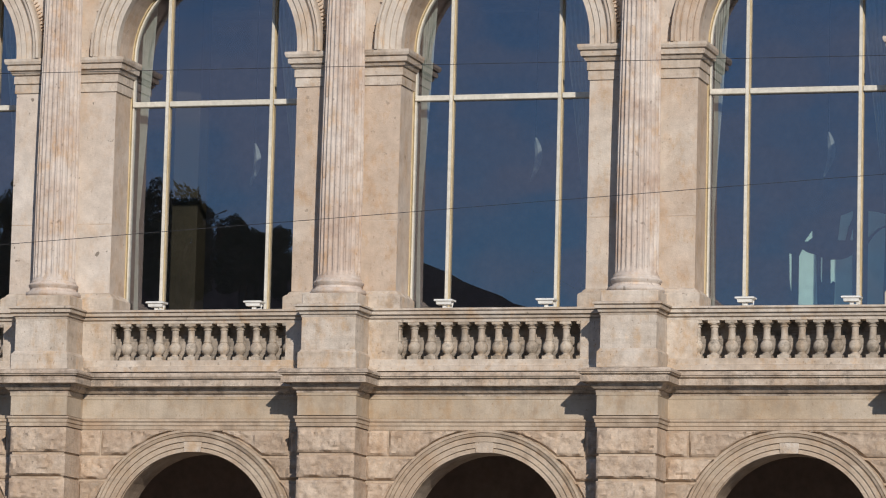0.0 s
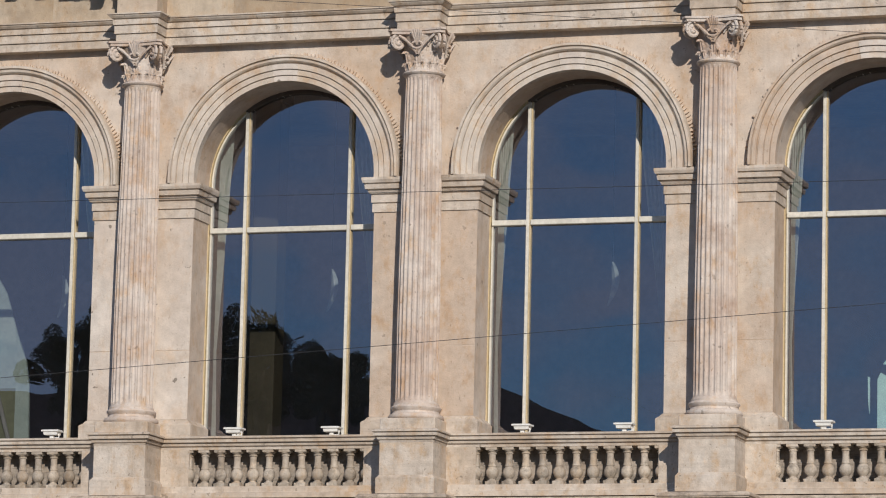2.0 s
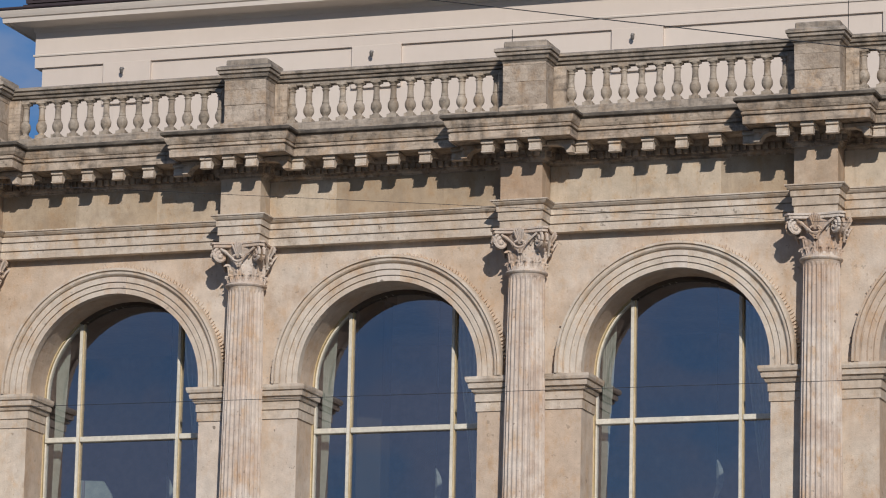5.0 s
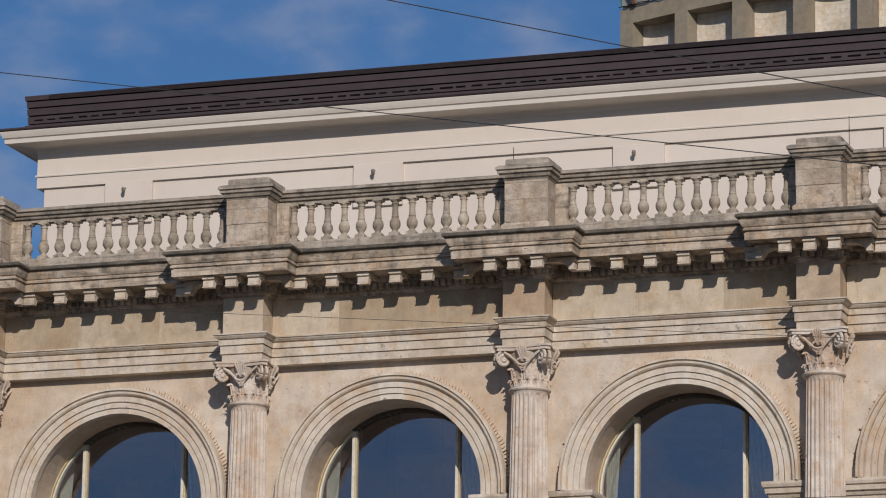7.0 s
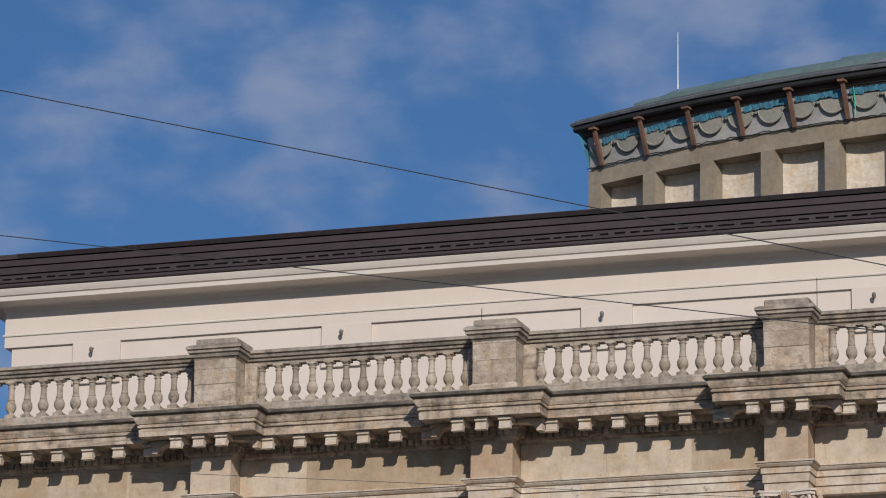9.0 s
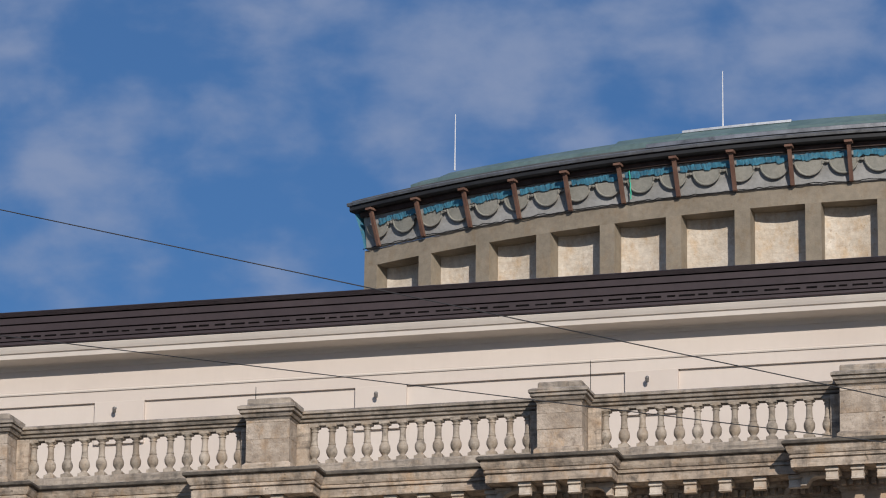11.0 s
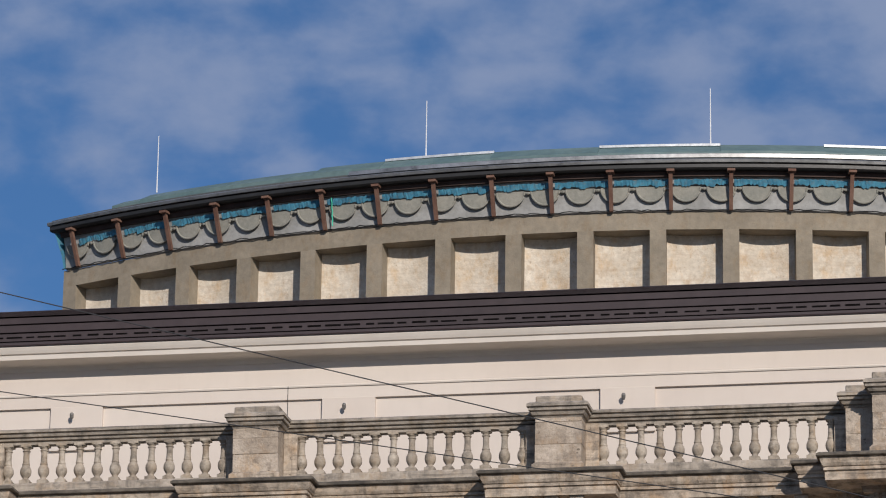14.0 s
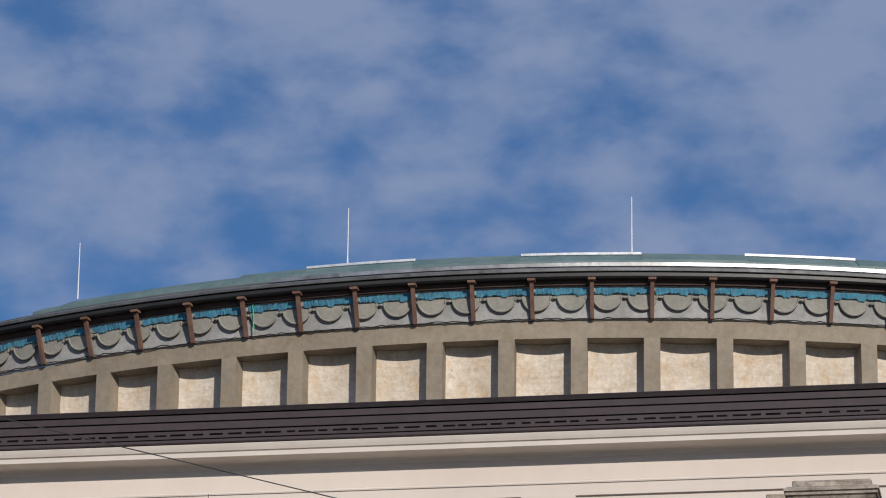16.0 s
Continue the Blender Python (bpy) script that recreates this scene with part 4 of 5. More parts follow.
def curtain(x, sd):
    rows = []
    for i in range(15):
        t = i / 14
        z = 12.75 - 4.83 * t
        full = 0.20 if sd > 0 else 0.44
        wdt = full * (1 - t / 0.72) + 0.02 if t < 0.72 else 0.02 + (t - 0.72) * 0.12
        rows.append([(sd * ((-1.40 if sd > 0 else -1.14) + wdt * k / 16), 0.10 + 0.035 * math.sin(k * 2.1), z) for k in range(17)])
    s = Shape().grid(rows)
    s.grid([[(p[0], p[1] + 0.012, p[2]) for p in r] for r in rows], flip=True)
    return tagged(part("curtain", s, M_CURTAIN, at=(x, Y_WIN + 0.25, 0), smooth=True), "white gathered curtain drawn to the side of a window", "curtain", "window curtains")


for x in BAYS:
    curtain(x, 1)
    curtain(x, -1)


def floodlight(x, y, z):
    f = thing("floodlight", "small white floodlight on a bracket on the balustrade rail", "floodlight", (x, y, z), "window floodlights")
    rows = [[(-a, -b, h), (a, -b, h), (a, b, h), (-a, b, h)] for a, b, h in ((0.105, 0.07, 0.058), (0.112, 0.08, 0.103), (0.138, 0.10, 0.108), (0.138, 0.10, 0.13), (0.12, 0.08, 0.136))]
    s = Shape().grid(rows, close_v=True)
    s.poly(rows[-1])
    s.poly(rows[0][::-1])
    part("housing", s, M_METALWHITE, f)
    part("bracket", Shape().box(-0.03, 0.03, -0.03, 0.03, 0.0, 0.06, 0.005).tube([(0.11, 0, 0.08), (0.115, -0.02, 0.02), (0.05, -0.02, 0.012), (0.0, 0, 0.02)], 0.010), M_METALWHITE, f)
    return f


fl = floodlight(BAYS[0] - 0.69, 0.08, 7.888)
for x in BAYS:
    for d in (-0.69, 0.82):
        if x != BAYS[0] or d > 0:
            copy_thing(fl, pose(x + d, 0.08, 7.888))

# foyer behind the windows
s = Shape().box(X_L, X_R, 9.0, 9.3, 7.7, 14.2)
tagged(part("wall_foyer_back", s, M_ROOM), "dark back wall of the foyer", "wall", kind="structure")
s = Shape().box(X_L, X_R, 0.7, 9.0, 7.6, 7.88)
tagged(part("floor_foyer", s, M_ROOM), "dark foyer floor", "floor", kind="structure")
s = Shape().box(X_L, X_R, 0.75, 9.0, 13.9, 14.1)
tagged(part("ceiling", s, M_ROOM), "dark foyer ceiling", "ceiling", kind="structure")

def panel(parent, pts, y, material, label=""):
    return part("panel", Shape().prism([(x, y, z) for x, z in pts], (0, 0.04, 0)), material, parent, label)


# flat mint cut-outs added for pale shapes in the panes, no known object
display = thing("display_screen", "pale mint cut-out panels added behind the window glass", "display screen")
for pts in ([(6.175, 7.88), (6.175, 8.90), (6.222, 9.0), (6.31, 8.95), (6.425, 8.92), (6.46, 7.88)],
            [(6.70, 7.88), (6.714, 8.51), (6.68, 8.53), (6.647, 8.50), (6.643, 8.844), (6.80, 8.845), (6.893, 8.874), (6.96, 8.915), (6.968, 7.88)],
            [(6.03, 8.95), (6.06, 8.93), (6.06, 8.40), (6.04, 8.55)],
            [(6.495, 8.89), (6.512, 8.88), (6.512, 8.52), (6.50, 8.56)],
            [(6.748, 9.134), (6.785, 9.49), (6.96, 9.555), (6.955, 9.46), (6.90, 9.34), (6.85, 9.13)],
            [(6.255, 9.12), (6.361, 9.27), (6.363, 9.17), (6.30, 9.12)],
            [(6.93, 9.13), (6.963, 9.29), (6.965, 9.13)],
            [(7.193, 9.17), (7.193, 9.555), (7.32, 9.54), (7.60, 9.46), (7.75, 9.38), (7.50, 9.37), (7.33, 9.30)],
            [(7.19, 7.88), (7.193, 9.07), (7.28, 9.20), (7.40, 9.30), (7.75, 9.33), (7.75, 7.88)]):
    panel(display, pts, 2.5, M_MINT)
fabric = thing("fabric_screen", "pale sloping fabric screen on a grey stand in the foyer", "screen")
panel(fabric, [(-8.36, 8.97), (-8.28, 10.72), (-7.81, 10.69), (-7.675, 10.476), (-7.486, 9.89), (-7.437, 9.44), (-7.45, 8.97)], 2.5, M_CLOTH)
panel(fabric, [(-8.36, 7.88), (-8.36, 8.97), (-7.45, 8.97), (-7.45, 7.88)], 2.5, M_OLIVE, "olive-brown lower cloth")
panel(fabric, [(-7.45, 7.88), (-7.45, 8.97), (-7.437, 9.44), (-7.486, 9.89), (-7.292, 9.40), (-7.227, 9.0), (-7.193, 7.88)], 2.47, M_CLOTH)
s = Shape().box(-8.14, -8.11, 2.42, 2.46, 7.88, 10.69).box(-8.36, -8.14, 2.42, 2.46, 8.93, 8.97)
s.prism([(-7.80, 2.45, 8.95), (-7.48, 2.45, 7.88), (-7.42, 2.45, 7.88), (-7.74, 2.45, 8.95)], (0, 0.03, 0))
part("stand", s, M_ROOM, fabric, "grey timber stand")
for x in (-BAY / 2,):
    p = thing("foyer_pillar", "square brown marble pillar inside the foyer", "pillar", (x - 1.381, 3.208, 7.88))
    part("shaft", Shape().box(-0.208, 0.208, -0.208, 0.208, 0.25, 5.6, 0.01), M_MARBLE, p)
    part("base", Shape().box(-0.258, 0.258, -0.258, 0.258, 0.0, 0.25, 0.02), M_MARBLE, p)
    part("capital", Shape().box(-0.258, 0.258, -0.258, 0.258, 5.6, 6.03, 0.02), M_MARBLE, p)
for x in BAYS:
    rows = []
    for i in range(10):
        t = i / 9
        c = 0.06 * math.sin(t * 3.4) - 0.05 * t * t
        w = 0.015 + 0.045 * math.sin(math.pi * t ** 0.8)
        xl, zl = x * 1.009 - 0.07 + c, 10.73 - 0.66 * t
        rows.append([(xl - w, 2.5, zl), (xl, 2.46, zl), (xl + w, 2.5, zl), (xl, 2.53, zl)])
    p = thing("pendant_lamp", "slim pale glass pendant lamp hanging in the foyer", "pendant lamp", (0, 0, 0), "foyer pendants")
    part("shade", Shape().grid(rows, close_v=True).poly(rows[0]).poly(rows[-1]), M_PENDANT, p, smooth=True)
    part("cord", Shape().tube([(x * 1.009 - 0.07, 2.5, 13.9), (x * 1.009 - 0.07, 2.5, 10.72)], 0.006, 5), M_BLACK, p)

# ---------- attic storey ----------
A_Y, A_L = 4.4, -10.2
wall_attic = tagged(part("wall_attic", Shape().box(A_L, X_R, A_Y, A_Y + 0.5, 18.0, 18.66), M_ATTIC), "smooth cream plastered attic wall set back behind the balustrade", "wall", kind="structure")
part("lower_wall", Shape().box(A_L + 0.12, X_R, A_Y + 0.05, A_Y + 0.5, 15.3, 18.0), M_ATTIC, wall_attic)
wall_side = tagged(part("wall_attic_side", Shape().box(A_L, A_L + 0.6, A_Y + 0.5, 40, 18.0, 18.66), M_ATTIC), "smooth cream plastered side wall of the attic", "wall", kind="structure")
part("lower_wall", Shape().box(A_L + 0.12, A_L + 0.6, A_Y + 0.5, 40, 15.3, 18.0), M_ATTIC, wall_side)
s = Shape().run([(-0.1, 18.19), (0.022, 18.19), (0.028, 18.21), (0.015, 18.225), (-0.1, 18.225)], [(A_L, 40), (A_L, A_Y), (X_R, A_Y)])
tagged(part("trim_attic_band", s, M_ATTIC_TRIM), "thin plaster string on the attic wall", "string course", kind="structure")
s = Shape().run([(-0.1, 18.60), (0.02, 18.60), (0.03, 18.66), (0.055, 18.685), (0.385, 18.71), (0.385, 18.695), (0.42, 18.695), (0.428, 18.765), (0.412, 18.768), (0.412, 18.78), (0.445, 18.785), (0.47, 18.83), (0.49, 18.875), (0.49, 18.892), (-0.1, 18.918)], [(A_L, 40), (A_L, A_Y), (X_R, A_Y)])
tagged(part("trim_attic_cornice", s, M_ATTIC_TRIM), "broad cream eaves cornice of the attic", "cornice", kind="structure")
for k in range(-2, 4):
    x = k * BAY + 0.25
    s = Shape().box(x - 0.40, x + 0.45, A_Y - 0.008, A_Y + 0.2, 17.30, 18.006, 0.003)
    tagged(part("wall_panel", s, M_ATTIC), "raised plaster panel on the attic wall", "wall panel", "attic panels", "structure")
    f = thing("spotlight", "small grey spotlight on the attic wall", "spotlight", (x - 0.02, A_Y - 0.02, 17.84), "attic spotlights")
    part("bracket", Shape().tube([(0, 0.02, 0.06), (0, -0.06, 0.05), (0, -0.1, -0.02)], 0.012), M_ZINC, f)
    part("lamp_head", Shape().lathe([(0.018, -0.08), (0.03, -0.05), (0.032, 0.0), (0.018, 0.025)], 12), M_LAMPGREY, f, at=pose(0, -0.10, 0.02, 25, 0, 10))

tagged(part("wall_back", Shape().box(X_L, X_R, 40, 40.5, 0.1, 18.66), M_STONE), "plain rear wall of the building", "wall", kind="structure")
tagged(part("wall_attic_east", Shape().box(X_R - 0.6, X_R, A_Y + 0.5, 40, 15.3, 18.66), M_ATTIC), "plain plastered side wall of the attic", "wall", kind="structure")
tagged(part("roof_main", Shape().box(A_L + 0.7, X_R, A_Y + 0.4, 40.3, 18.66, 18.90), M_ROOF), "flat brown sheet-metal main roof", "roof", kind="structure")
tagged(part("roof_terrace_west", Shape().box(X_L, A_L + 0.2, 4.5, 40.3, 15.1, 15.43), M_PAVING), "flat side terrace roof", "roof", kind="structure")

# brown stepped sheet-metal roof edge
RP = [(A_L + 0.36, 40), (A_L + 0.36, A_Y), (X_R, A_Y)]
s = Shape().run([(-0.3, 18.90), (0.41, 18.905), (0.42, 18.92), (0.42, 18.985), (-0.3, 18.99)], RP)
roof = tagged(part("roof_edge", s, M_ROOF), "dark brown stepped sheet-metal roof edge", "roof", kind="structure")
part("drip_edge", Shape().run([(0.2, 18.897), (0.515, 18.897), (0.525, 18.915), (0.52, 18.935), (0.2, 18.95)], [(A_L, 40), (A_L, A_Y), (X_R, A_Y)]), M_ROOF, roof, "dark folded drip edge")
for z0, z1, o in ((19.015, 19.135, 0.385), (19.16, 19.27, 0.395), (19.295, 19.39, 0.405)):
    part("course", Shape().run([(-0.3, z0), (o, z0), (o + 0.008, z1), (-0.3, z1 + 0.005)], RP), M_ROOF, roof)
part("course", Shape().run([(-0.3, 19.41), (0.43, 19.41), (0.44, 19.485), (0.38, 19.51), (-14.0, 20.1)], RP[1:]), M_ROOF, roof)
part("course", Shape().run([(-0.3, 19.41), (0.43, 19.41), (0.44, 19.485), (0.38, 19.505), (-0.3, 19.52)], RP), M_ROOF, roof)
# black backing behind the courses paints the shade between them
part("shadow_gap", Shape().run([(-0.3, 18.95), (0.34, 18.95), (0.34, 19.45), (-0.3, 19.45)], RP), M_GAP_SHADE, roof, "near-black backing that paints shade into the gaps between the sheets")
# slots are solid near-black bars; their inner shade is only colour
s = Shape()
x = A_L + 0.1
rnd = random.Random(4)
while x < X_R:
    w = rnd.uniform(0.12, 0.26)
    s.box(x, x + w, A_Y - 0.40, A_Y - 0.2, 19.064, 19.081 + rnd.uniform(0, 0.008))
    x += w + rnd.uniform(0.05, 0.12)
tagged(part("vent_slots", s, M_GAP_SHADE, roof, "row of ventilation slots, their dark inside painted as near-black bars"), kind="stuff")

# ---------- drum ----------
DC, DR = Vector((5.652, 41.554)), 24.368
A0, A1 = -24.72, 26.0


def at_ring(r, z, deg):
    a = radians(deg)
    return (DC.x + r * math.sin(a), DC.y - r * math.cos(a), z)


def ring(s, prof, a0, a1, step=0.82):
    n = max(1, int(math.ceil((a1 - a0) / step)))
    rows = [[at_ring(r, z, a0 + (a1 - a0) * i / n) for r, z in prof] for i in range(n + 1)]
    s.grid(rows, close_v=True)
    s.poly(rows[0])
    s.poly(rows[-1][::-1])
    return s


drum = thing("wall_drum", "curved concrete drum of the auditorium with recessed cream panels", "drum wall", kind="structure")
part("beam", ring(Shape(), [(DR, 24.65), (DR, 24.985), (DR - 0.03, 25.0), (DR - 0.6, 25.0), (DR - 0.6, 24.65)], A0, A1), M_CONCRETE, drum, "brown-grey concrete ring beam")
part("plinth", ring(Shape(), [(DR, 18.88), (DR, 23.0), (DR - 0.6, 23.0), (DR - 0.6, 18.88)], A0, A1), M_CONCRETE, drum)
edges = [-23.95 + 3.256 * k for k in range(16)]
for k, e in enumerate(edges):
    a = A0 if k == 0 else e - 0.73
    if e > A1:
        break
    part("pilaster", ring(Shape(), [(DR, 23.0), (DR, 24.65), (DR - 0.5, 24.65), (DR - 0.5, 23.0)], a, e, 0.5), M_CONCRETE, drum)
    rows = []
    for q in range(11):
        u = q / 10
        r0, d = DR - 0.335 - 0.09 * math.sin(math.pi * u) ** 0.8, e + (min(e + 2.526, A1) - e) * u
        rows.append([at_ring(r0, 23.0, d), at_ring(r0, 24.66, d), at_ring(DR - 0.65, 24.66, d), at_ring(DR - 0.65, 23.0, d)])
    part("recess_panel", Shape().grid(rows, close_v=True).poly(rows[0]).poly(rows[-1]), M_CREAM, drum, "hollowed rough cream rendered panel", smooth=True)
b0, b1 = at_ring(DR, 0, A0), at_ring(DR - 23, 0, A0)
part("end_wall", Shape().prism([(b0[0], b0[1], 18.9), (b0[0], b0[1], 25.0), (b1[0], b1[1], 25.0), (b1[0], b1[1], 18.9)], (0.3, 0.1, 0)), M_ATTIC, drum, "pale rendered end wall")
b0, b1 = at_ring(DR - 0.3, 0, A1), at_ring(DR - 23, 0, A1)
part("end_wall", Shape().prism([(b0[0], b0[1], 18.9), (b0[0], b0[1], 25.0), (b1[0], b1[1], 25.0), (b1[0], b1[1], 18.9)], (-0.3, 0.1, 0)), M_ATTIC, drum, "pale rendered end wall")

C0, C1 = A0 + 0.15, A1
cove = tagged(part("trim_cove", ring(Shape(), [(DR - 0.02, 25.0), (DR + 0.02, 25.02), (DR + 0.035, 25.20), (DR + 0.075, 25.44), (DR + 0.14, 25.71), (DR - 0.1, 25.71)], C0, C1), M_COVE), "grey plaster cove under the eaves behind netting", "cove", kind="structure")


def on_cove(z, lift=0.0):
    t = (z - 25.02) / 0.69
    r = DR + 0.02 + 0.12 * (0.5 * t + 0.5 * t * t)
    return r + lift


k = 0
a = C0 + 0.9
while a < C1 - 1:
    # hanging half disc with a rim
    R0 = 0.27
    rows, rim = [], []
    for i in range(15):
        th = math.pi + math.pi * i / 14
        da = math.degrees(R0 * math.cos(th) / DR)
        z = 25.45 + R0 * math.sin(th)
        rows.append([at_ring(on_cove(z, 0.055), z, a + da), at_ring(on_cove(25.46, 0.055), 25.46, a + da)])
        rim.append(at_ring(on_cove(z, 0.06), z, a + da))
    part("swag", Shape().grid(rows).tube(rim, 0.02, 6), M_SWAG, cove)
    bar = [at_ring(on_cove(25.43, 0.05), 25.43 - 0.012 * math.sin(math.pi * i / 4), a + math.degrees((0.285 + 0.03 * i) / DR)) for i in range(5)]
    part("link", Shape().tube(bar, [0.018, 0.022, 0.03, 0.022, 0.018], 6), M_SWAG, cove)
    a += 1.575
rnd = random.Random(8)
braces = [-23.67 + 2.66 * k for k in range(19)]
for k, a in enumerate(braces):
    hw = 0.085
    rows = []
    for r, z, t in ((DR + 0.05, 25.0, 0.07), (DR + 0.33, 25.705, 0.07)):
        rows.append([at_ring(r + dr, z, a + d) for dr, d in ((0, -hw), (t, -hw), (t, hw), (0, hw))])
    s = Shape().grid(rows, close_v=True)
    s.poly(rows[0]).poly(rows[1])
    br = part("brace", s, M_BRACE, cove, "rust-brown slanting timber brace")
    rows = [[at_ring(r, z, a + d) for r, z in ((DR + 0.28, 25.675), (DR + 0.45, 25.675), (DR + 0.45, 25.72), (DR + 0.28, 25.72))] for d in (-0.17, 0.17)]
    s = Shape().grid(rows, close_v=True)
    s.poly(rows[0]).poly(rows[1])
    part("brace_cap", s, M_BRACE, br)
    # torn strip of teal netting between braces
    top, low = [], []
    droop = max(0.0, (4 - k) / 4) * 0.05
    for i in range(33):
        u = i / 32
        d = a + 0.14 + 2.38 * u
        zt = 25.585 - droop * (1 - u) + rnd.uniform(-0.016, 0.012)
        zb = 25.485 - droop * (1 - u) - (0.03 if (i // 5 + k) % 3 == 0 else 0.0) + rnd.uniform(-0.018, 0.018)
        top.append(at_ring(on_cove(25.57, 0.09 + rnd.uniform(-0.004, 0.006)), zt, d))
        low.append(at_ring(on_cove(25.48, 0.075 + rnd.uniform(-0.004, 0.006)), zb, d))
    if a + 2.6 < C1:
        part("netting_strip", Shape().grid([top, low]), M_TEAL, cove, "ragged teal safety netting")
rows = []
for i in range(7):
    z = 25.02 + 0.70 * i / 6
    r0 = on_cove(z, 0.05) + 0.06 * (i / 6) * (1 + i / 6)
    rows.append([at_ring(r0 - 0.5 * k / 4, z + 0.02 * math.sin(k * 3 + i), C0 - 0.03 - 0.15 * i / 6 * (1 - k / 5)) for k in range(5)])
part("net_end", Shape().grid(rows), M_TEAL, cove, "dark netting hung over the end")
rnd = random.Random(3)
line = [at_ring(DR + 0.04 + rnd.uniform(0, 0.03), 25.015 + rnd.uniform(-0.012, 0.02), A0 + 0.25 * i) for i in range(int((A1 - A0) / 0.25))]
part("net_hem", Shape().tube(line, 0.011, 5), M_BLACK, cove, "dark bunched hem of the netting")
d = braces[5] + 0.40
tagged(part("rope", Shape().tube([at_ring(on_cove(z, 0.11), z, d + 0.015 * math.sin(z * 40)) for z in [25.05 + 0.05 * i for i in range(12)]], 0.013, 5), surface("green_rope", (0.05, 0.45, 0.30), (0.08, 0.55, 0.38), bump=0), cove, "bright green rope"), "bright green rope")

roof_drum = tagged(part("roof_drum", ring(Shape(), [(DR + 0.38, 25.93), (DR + 0.36, 25.965), (DR + 0.12, 26.07), (DR + 0.10, 26.00), (DR - 23.5, 26.0), (DR - 23.5, 25.9)], A0 - 0.12, A1), M_FASCIA), "dark flat sheet roof of the drum with copper above", "roof", kind="structure")
part("batten", ring(Shape(), [(DR + 0.1, 25.645), (DR + 0.20, 25.645), (DR + 0.21, 25.735), (DR + 0.1, 25.735)], A0 + 0.1, A1), M_BATTEN, roof_drum, "rust-brown timber batten")
part("fascia", ring(Shape(), [(DR - 0.1, 25.735), (DR + 0.36, 25.735), (DR + 0.39, 25.76), (DR + 0.39, 25.825), (DR - 0.1, 25.83)], A0 - 0.2, A1), M_BLACK, roof_drum, "dark eaves fascia")
part("gutter", ring(Shape(), [(DR + 0.30, 25.845), (DR + 0.43, 25.85), (DR + 0.445, 25.90), (DR + 0.42, 25.925), (DR + 0.30, 25.925)], A0 - 0.28, A1), M_GUTTER, roof_drum, "grey gutter lip")
seams = [-21.8, -20.2, -15.5, -11.0, -7.8, -2.6, 2.3, 7.8, 12.5, 17.6, 22.0, A1]
for k, (a, b) in enumerate(zip(seams, seams[1:])):
    lift = 0.02 * (k % 2)
    up = min(1.0, 0.70 + 0.08 * k)
    part("copper_sheet", ring(Shape(), [(DR + 0.10, 26.03), (DR + 0.09, 26.06 + 0.11 * up + lift), (DR - 0.28, 26.41 - 0.30 * (1 - up) + lift), (DR - 23, 28.2), (DR - 23, 26.0)], a, b), M_COPPER, roof_drum, "patchy green copper sheet")
    if k in (4, 6, 8):
        part("flashing", ring(Shape(), [(DR - 0.24, 26.39), (DR - 0.225, 26.395), (DR - 0.235, 26.445), (DR - 0.32, 26.46)], a, b), M_ZINC, roof_drum, "bright zinc flashing strip")
part("flashing", ring(Shape(), [(DR + 0.385, 25.955), (DR + 0.40, 25.955), (DR + 0.392, 26.03), (DR + 0.365, 26.045)], -9.0, A1), M_GUTTER, roof_drum, "bright zinc flashing strip")
for a in (-19.9, -5.87, 7.36, 20.6):
    s = Shape().tube([(0, 0, 0), (0, 0, 0.25), (0, 0, 1.19)], [0.016, 0.012, 0.008], 6)
    tagged(part("lightning_rod", s, M_ROD, at=at_ring(DR - 0.3, 26.40, a)), "slender pale lightning rod on the copper roof", "lightning rod", "drum rods")


# ---------- overhead cables ----------
def cable(p, q, r, sag=0.0, label="thin dark grey overhead cable stretched in front of the facade"):
    p, q = Vector(p), Vector(q)
    pts = []
    for i in range(41):
        t = i / 40
        v = p.lerp(q, t)
        v.z -= sag * 4 * t * (1 - t)
        pts.append(v)
    tagged(part("overhead_cable", Shape().tube(pts, r * 0.72, 6), M_CABLE), label, "cable", "overhead cables")


def stretched(a, b, r, more=3.0, sag=0.0):
    """A cable through two points 35 m in front of the facade, carried on past both."""
    a, b = Vector(a), Vector(b)
    cable(a - (b - a) * more, b + (b - a) * more, r, sag)


stretched((9.566, -35.0, 5.174), (12.803, -35.0, 5.159), 0.0024)
stretched((9.622, -35.0, 4.258), (12.886, -35.0, 4.464), 0.0024)
stretched((8.26, -35.0, 8.632), (13.396, -35.0, 7.217), 0.0045)
stretched((8.302, -35.0, 7.766), (12.702, -35.0, 6.984), 0.004)
stretched((8.067, -35.0, 6.458), (10.699, -35.0, 6.207), 0.002)


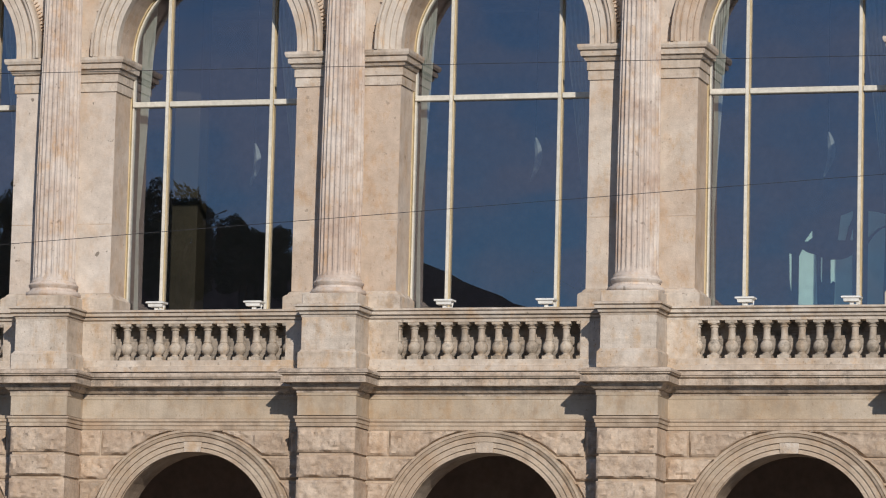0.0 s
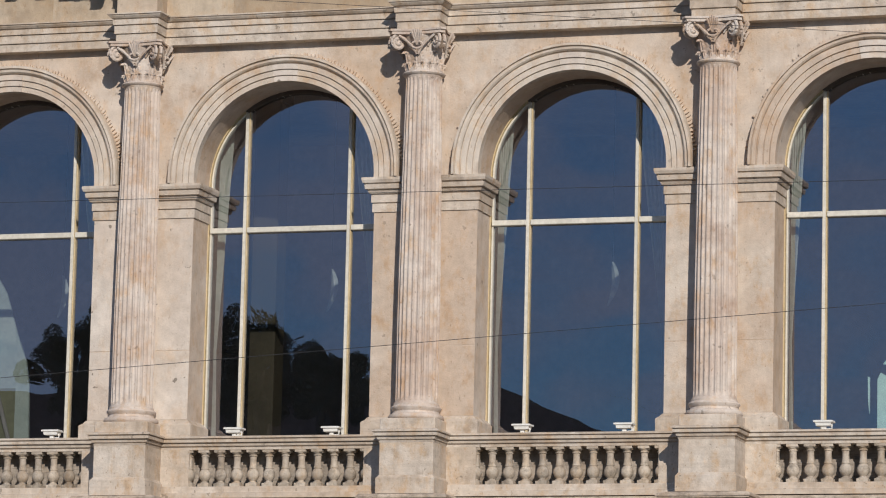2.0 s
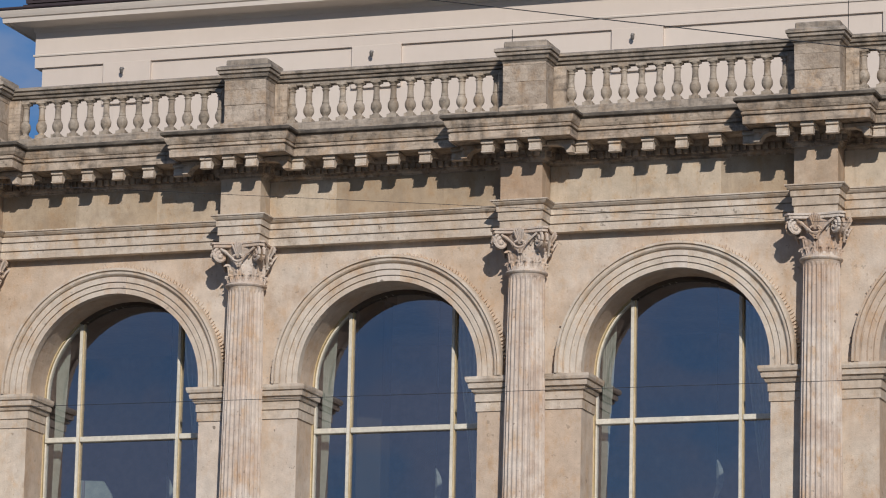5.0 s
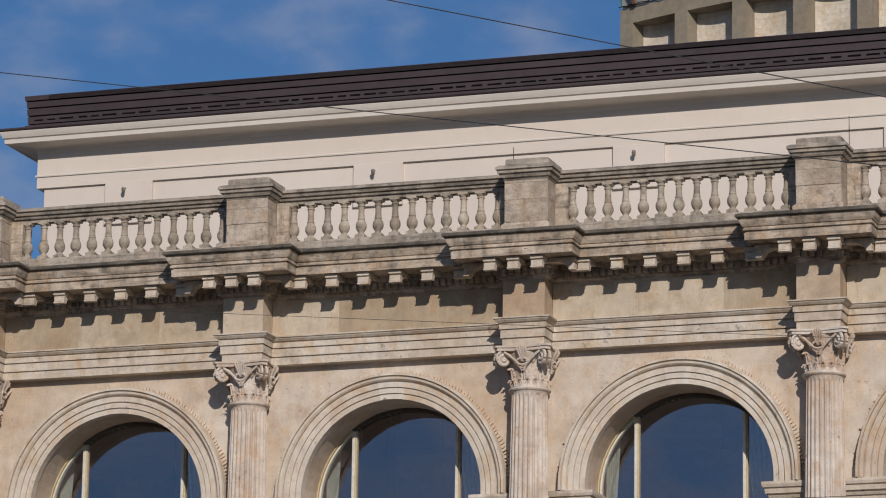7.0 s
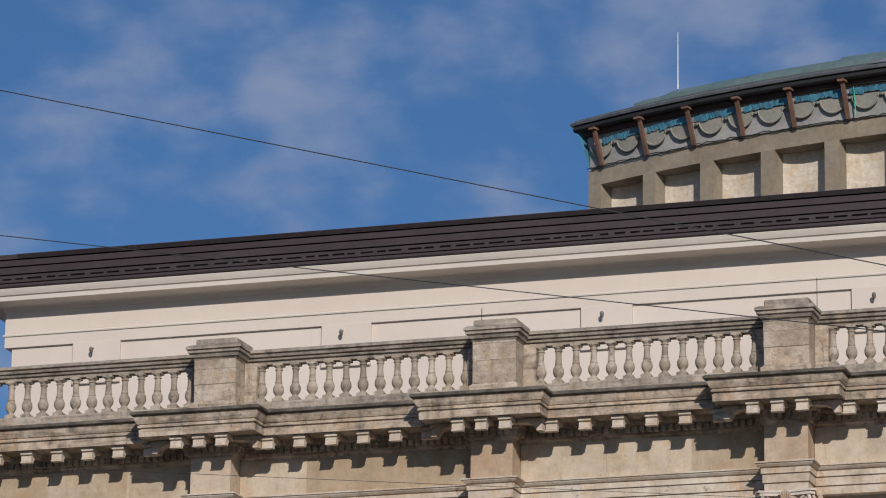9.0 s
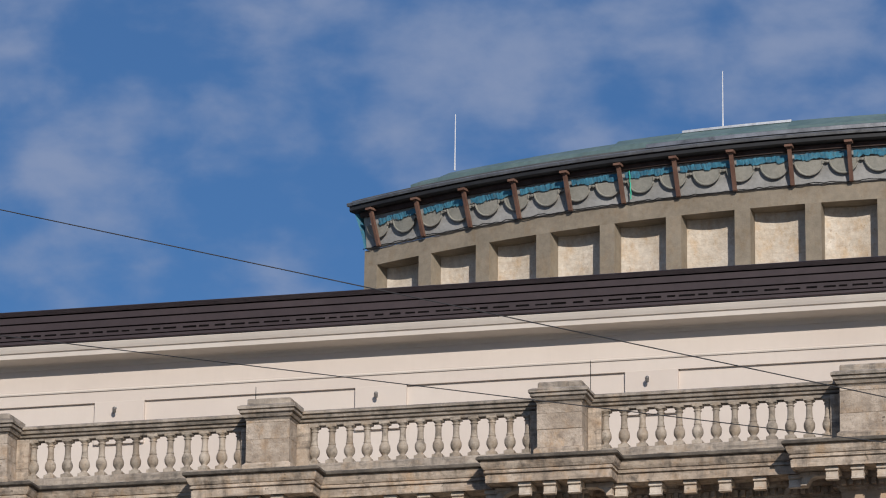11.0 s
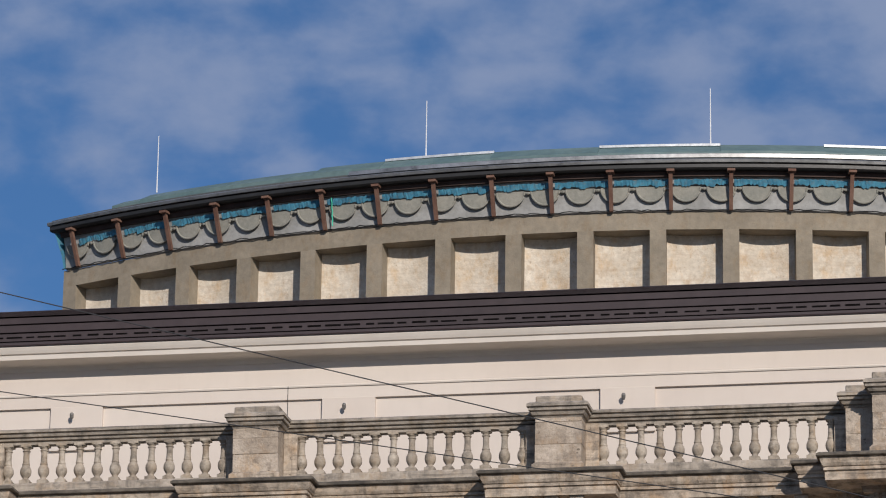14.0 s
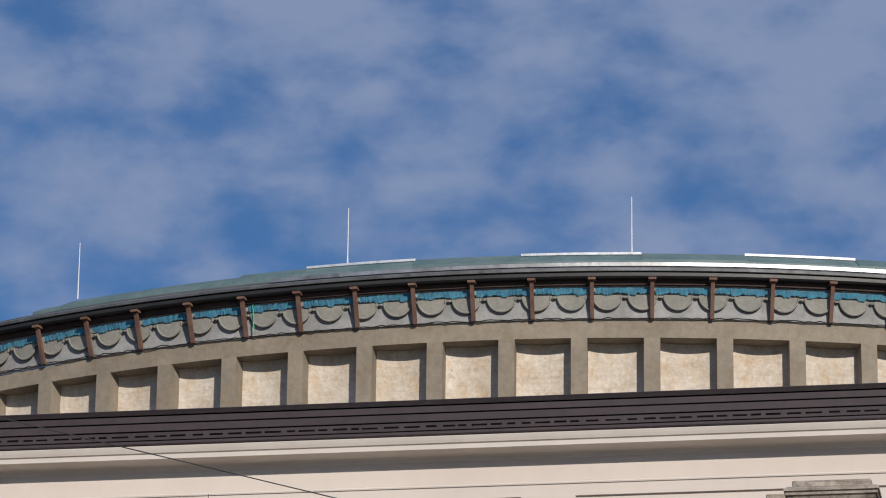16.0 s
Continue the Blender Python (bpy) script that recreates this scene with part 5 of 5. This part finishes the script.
# ---------- opposite side of the square (seen in the panes) ----------
def tree(x, y, h, crown, seed):
    rnd = random.Random(seed)
    t = thing("tree", "broad leafy dark-green tree across the square", "tree", (x, y, 0), "square trees")
    s = Shape()
    zc = h - crown * 1.05
    s.tube([(0, 0, -0.1), (0.1, 0, zc * 0.4), (0, 0.15, zc * 0.8), (0, 0, zc + crown * 0.5)], [0.45, 0.36, 0.28, 0.08], 10)
    for i in range(9):
        a = i * 2.4
        r = crown * rnd.uniform(0.5, 0.85)
        s.tube([(0, 0, zc * 0.72 + 0.2 * i), (r * 0.5 * math.cos(a), r * 0.5 * math.sin(a), zc + 0.1 * i), (r * math.cos(a), r * math.sin(a), zc + rnd.uniform(0, crown * 0.5))], [0.16, 0.10, 0.04], 6)
    part("trunk", s, M_BARK, t)
    s = Shape()
    lobes = []
    for i in range(60):
        u = Vector((rnd.gauss(0, 1), rnd.gauss(0, 1), rnd.gauss(0, 1))).normalized() * crown * rnd.uniform(0.35, 0.85)
        lobes.append((Vector((u.x, u.y, zc + u.z * 0.95)), crown * rnd.uniform(0.12, 0.24)))
    for c, r in lobes:
        for i in range(760):
            d = Vector((rnd.gauss(0, 1), rnd.gauss(0, 1), rnd.gauss(0, 1))).normalized() * r * rnd.uniform(0.55, 1.08)
            q = c + d
            u = Vector((rnd.gauss(0, 1), rnd.gauss(0, 1), rnd.gauss(0, 1))).normalized()
            w = u.orthogonal().normalized()
            l = rnd.uniform(0.03, 0.068)
            s.poly([q - u * l, q + w * l * 0.55, q + u * l, q - w * l * 0.55])
    tagged(part("crown", s, M_LEAF, t), "dense leaves with gaps")


tree(-27.5, -66.0, 20.1, 2.3, 11)
tree(-24.9, -66.3, 19.0, 1.7, 14)
tree(-33.6, -66.5, 20.6, 2.5, 12)
tree(-22.8, -68.5, 17.8, 1.8, 13)
hs = thing("house", "long dark house with a tiled hip roof across the square", "house")
part("wall", Shape().box(-60, -9.9, -82, -72, 0, 13.2, 0.02), M_HOUSE, hs)
s = Shape()
ro = [(-60.6, -82.6, 13.2), (-9.3, -82.6, 13.2), (-9.3, -71.4, 13.2), (-60.6, -71.4, 13.2)]
rt = [(-55, -77, 18.5), (-22.4, -77, 18.5)]
s.poly(ro)
s.poly([ro[0], ro[1], rt[1], rt[0]]).poly([ro[1], ro[2], rt[1]]).poly([ro[2], ro[3], rt[0], rt[1]]).poly([ro[3], ro[0], rt[0]])
part("roof", s, M_TILE, hs, "dark red tiled hip roof")
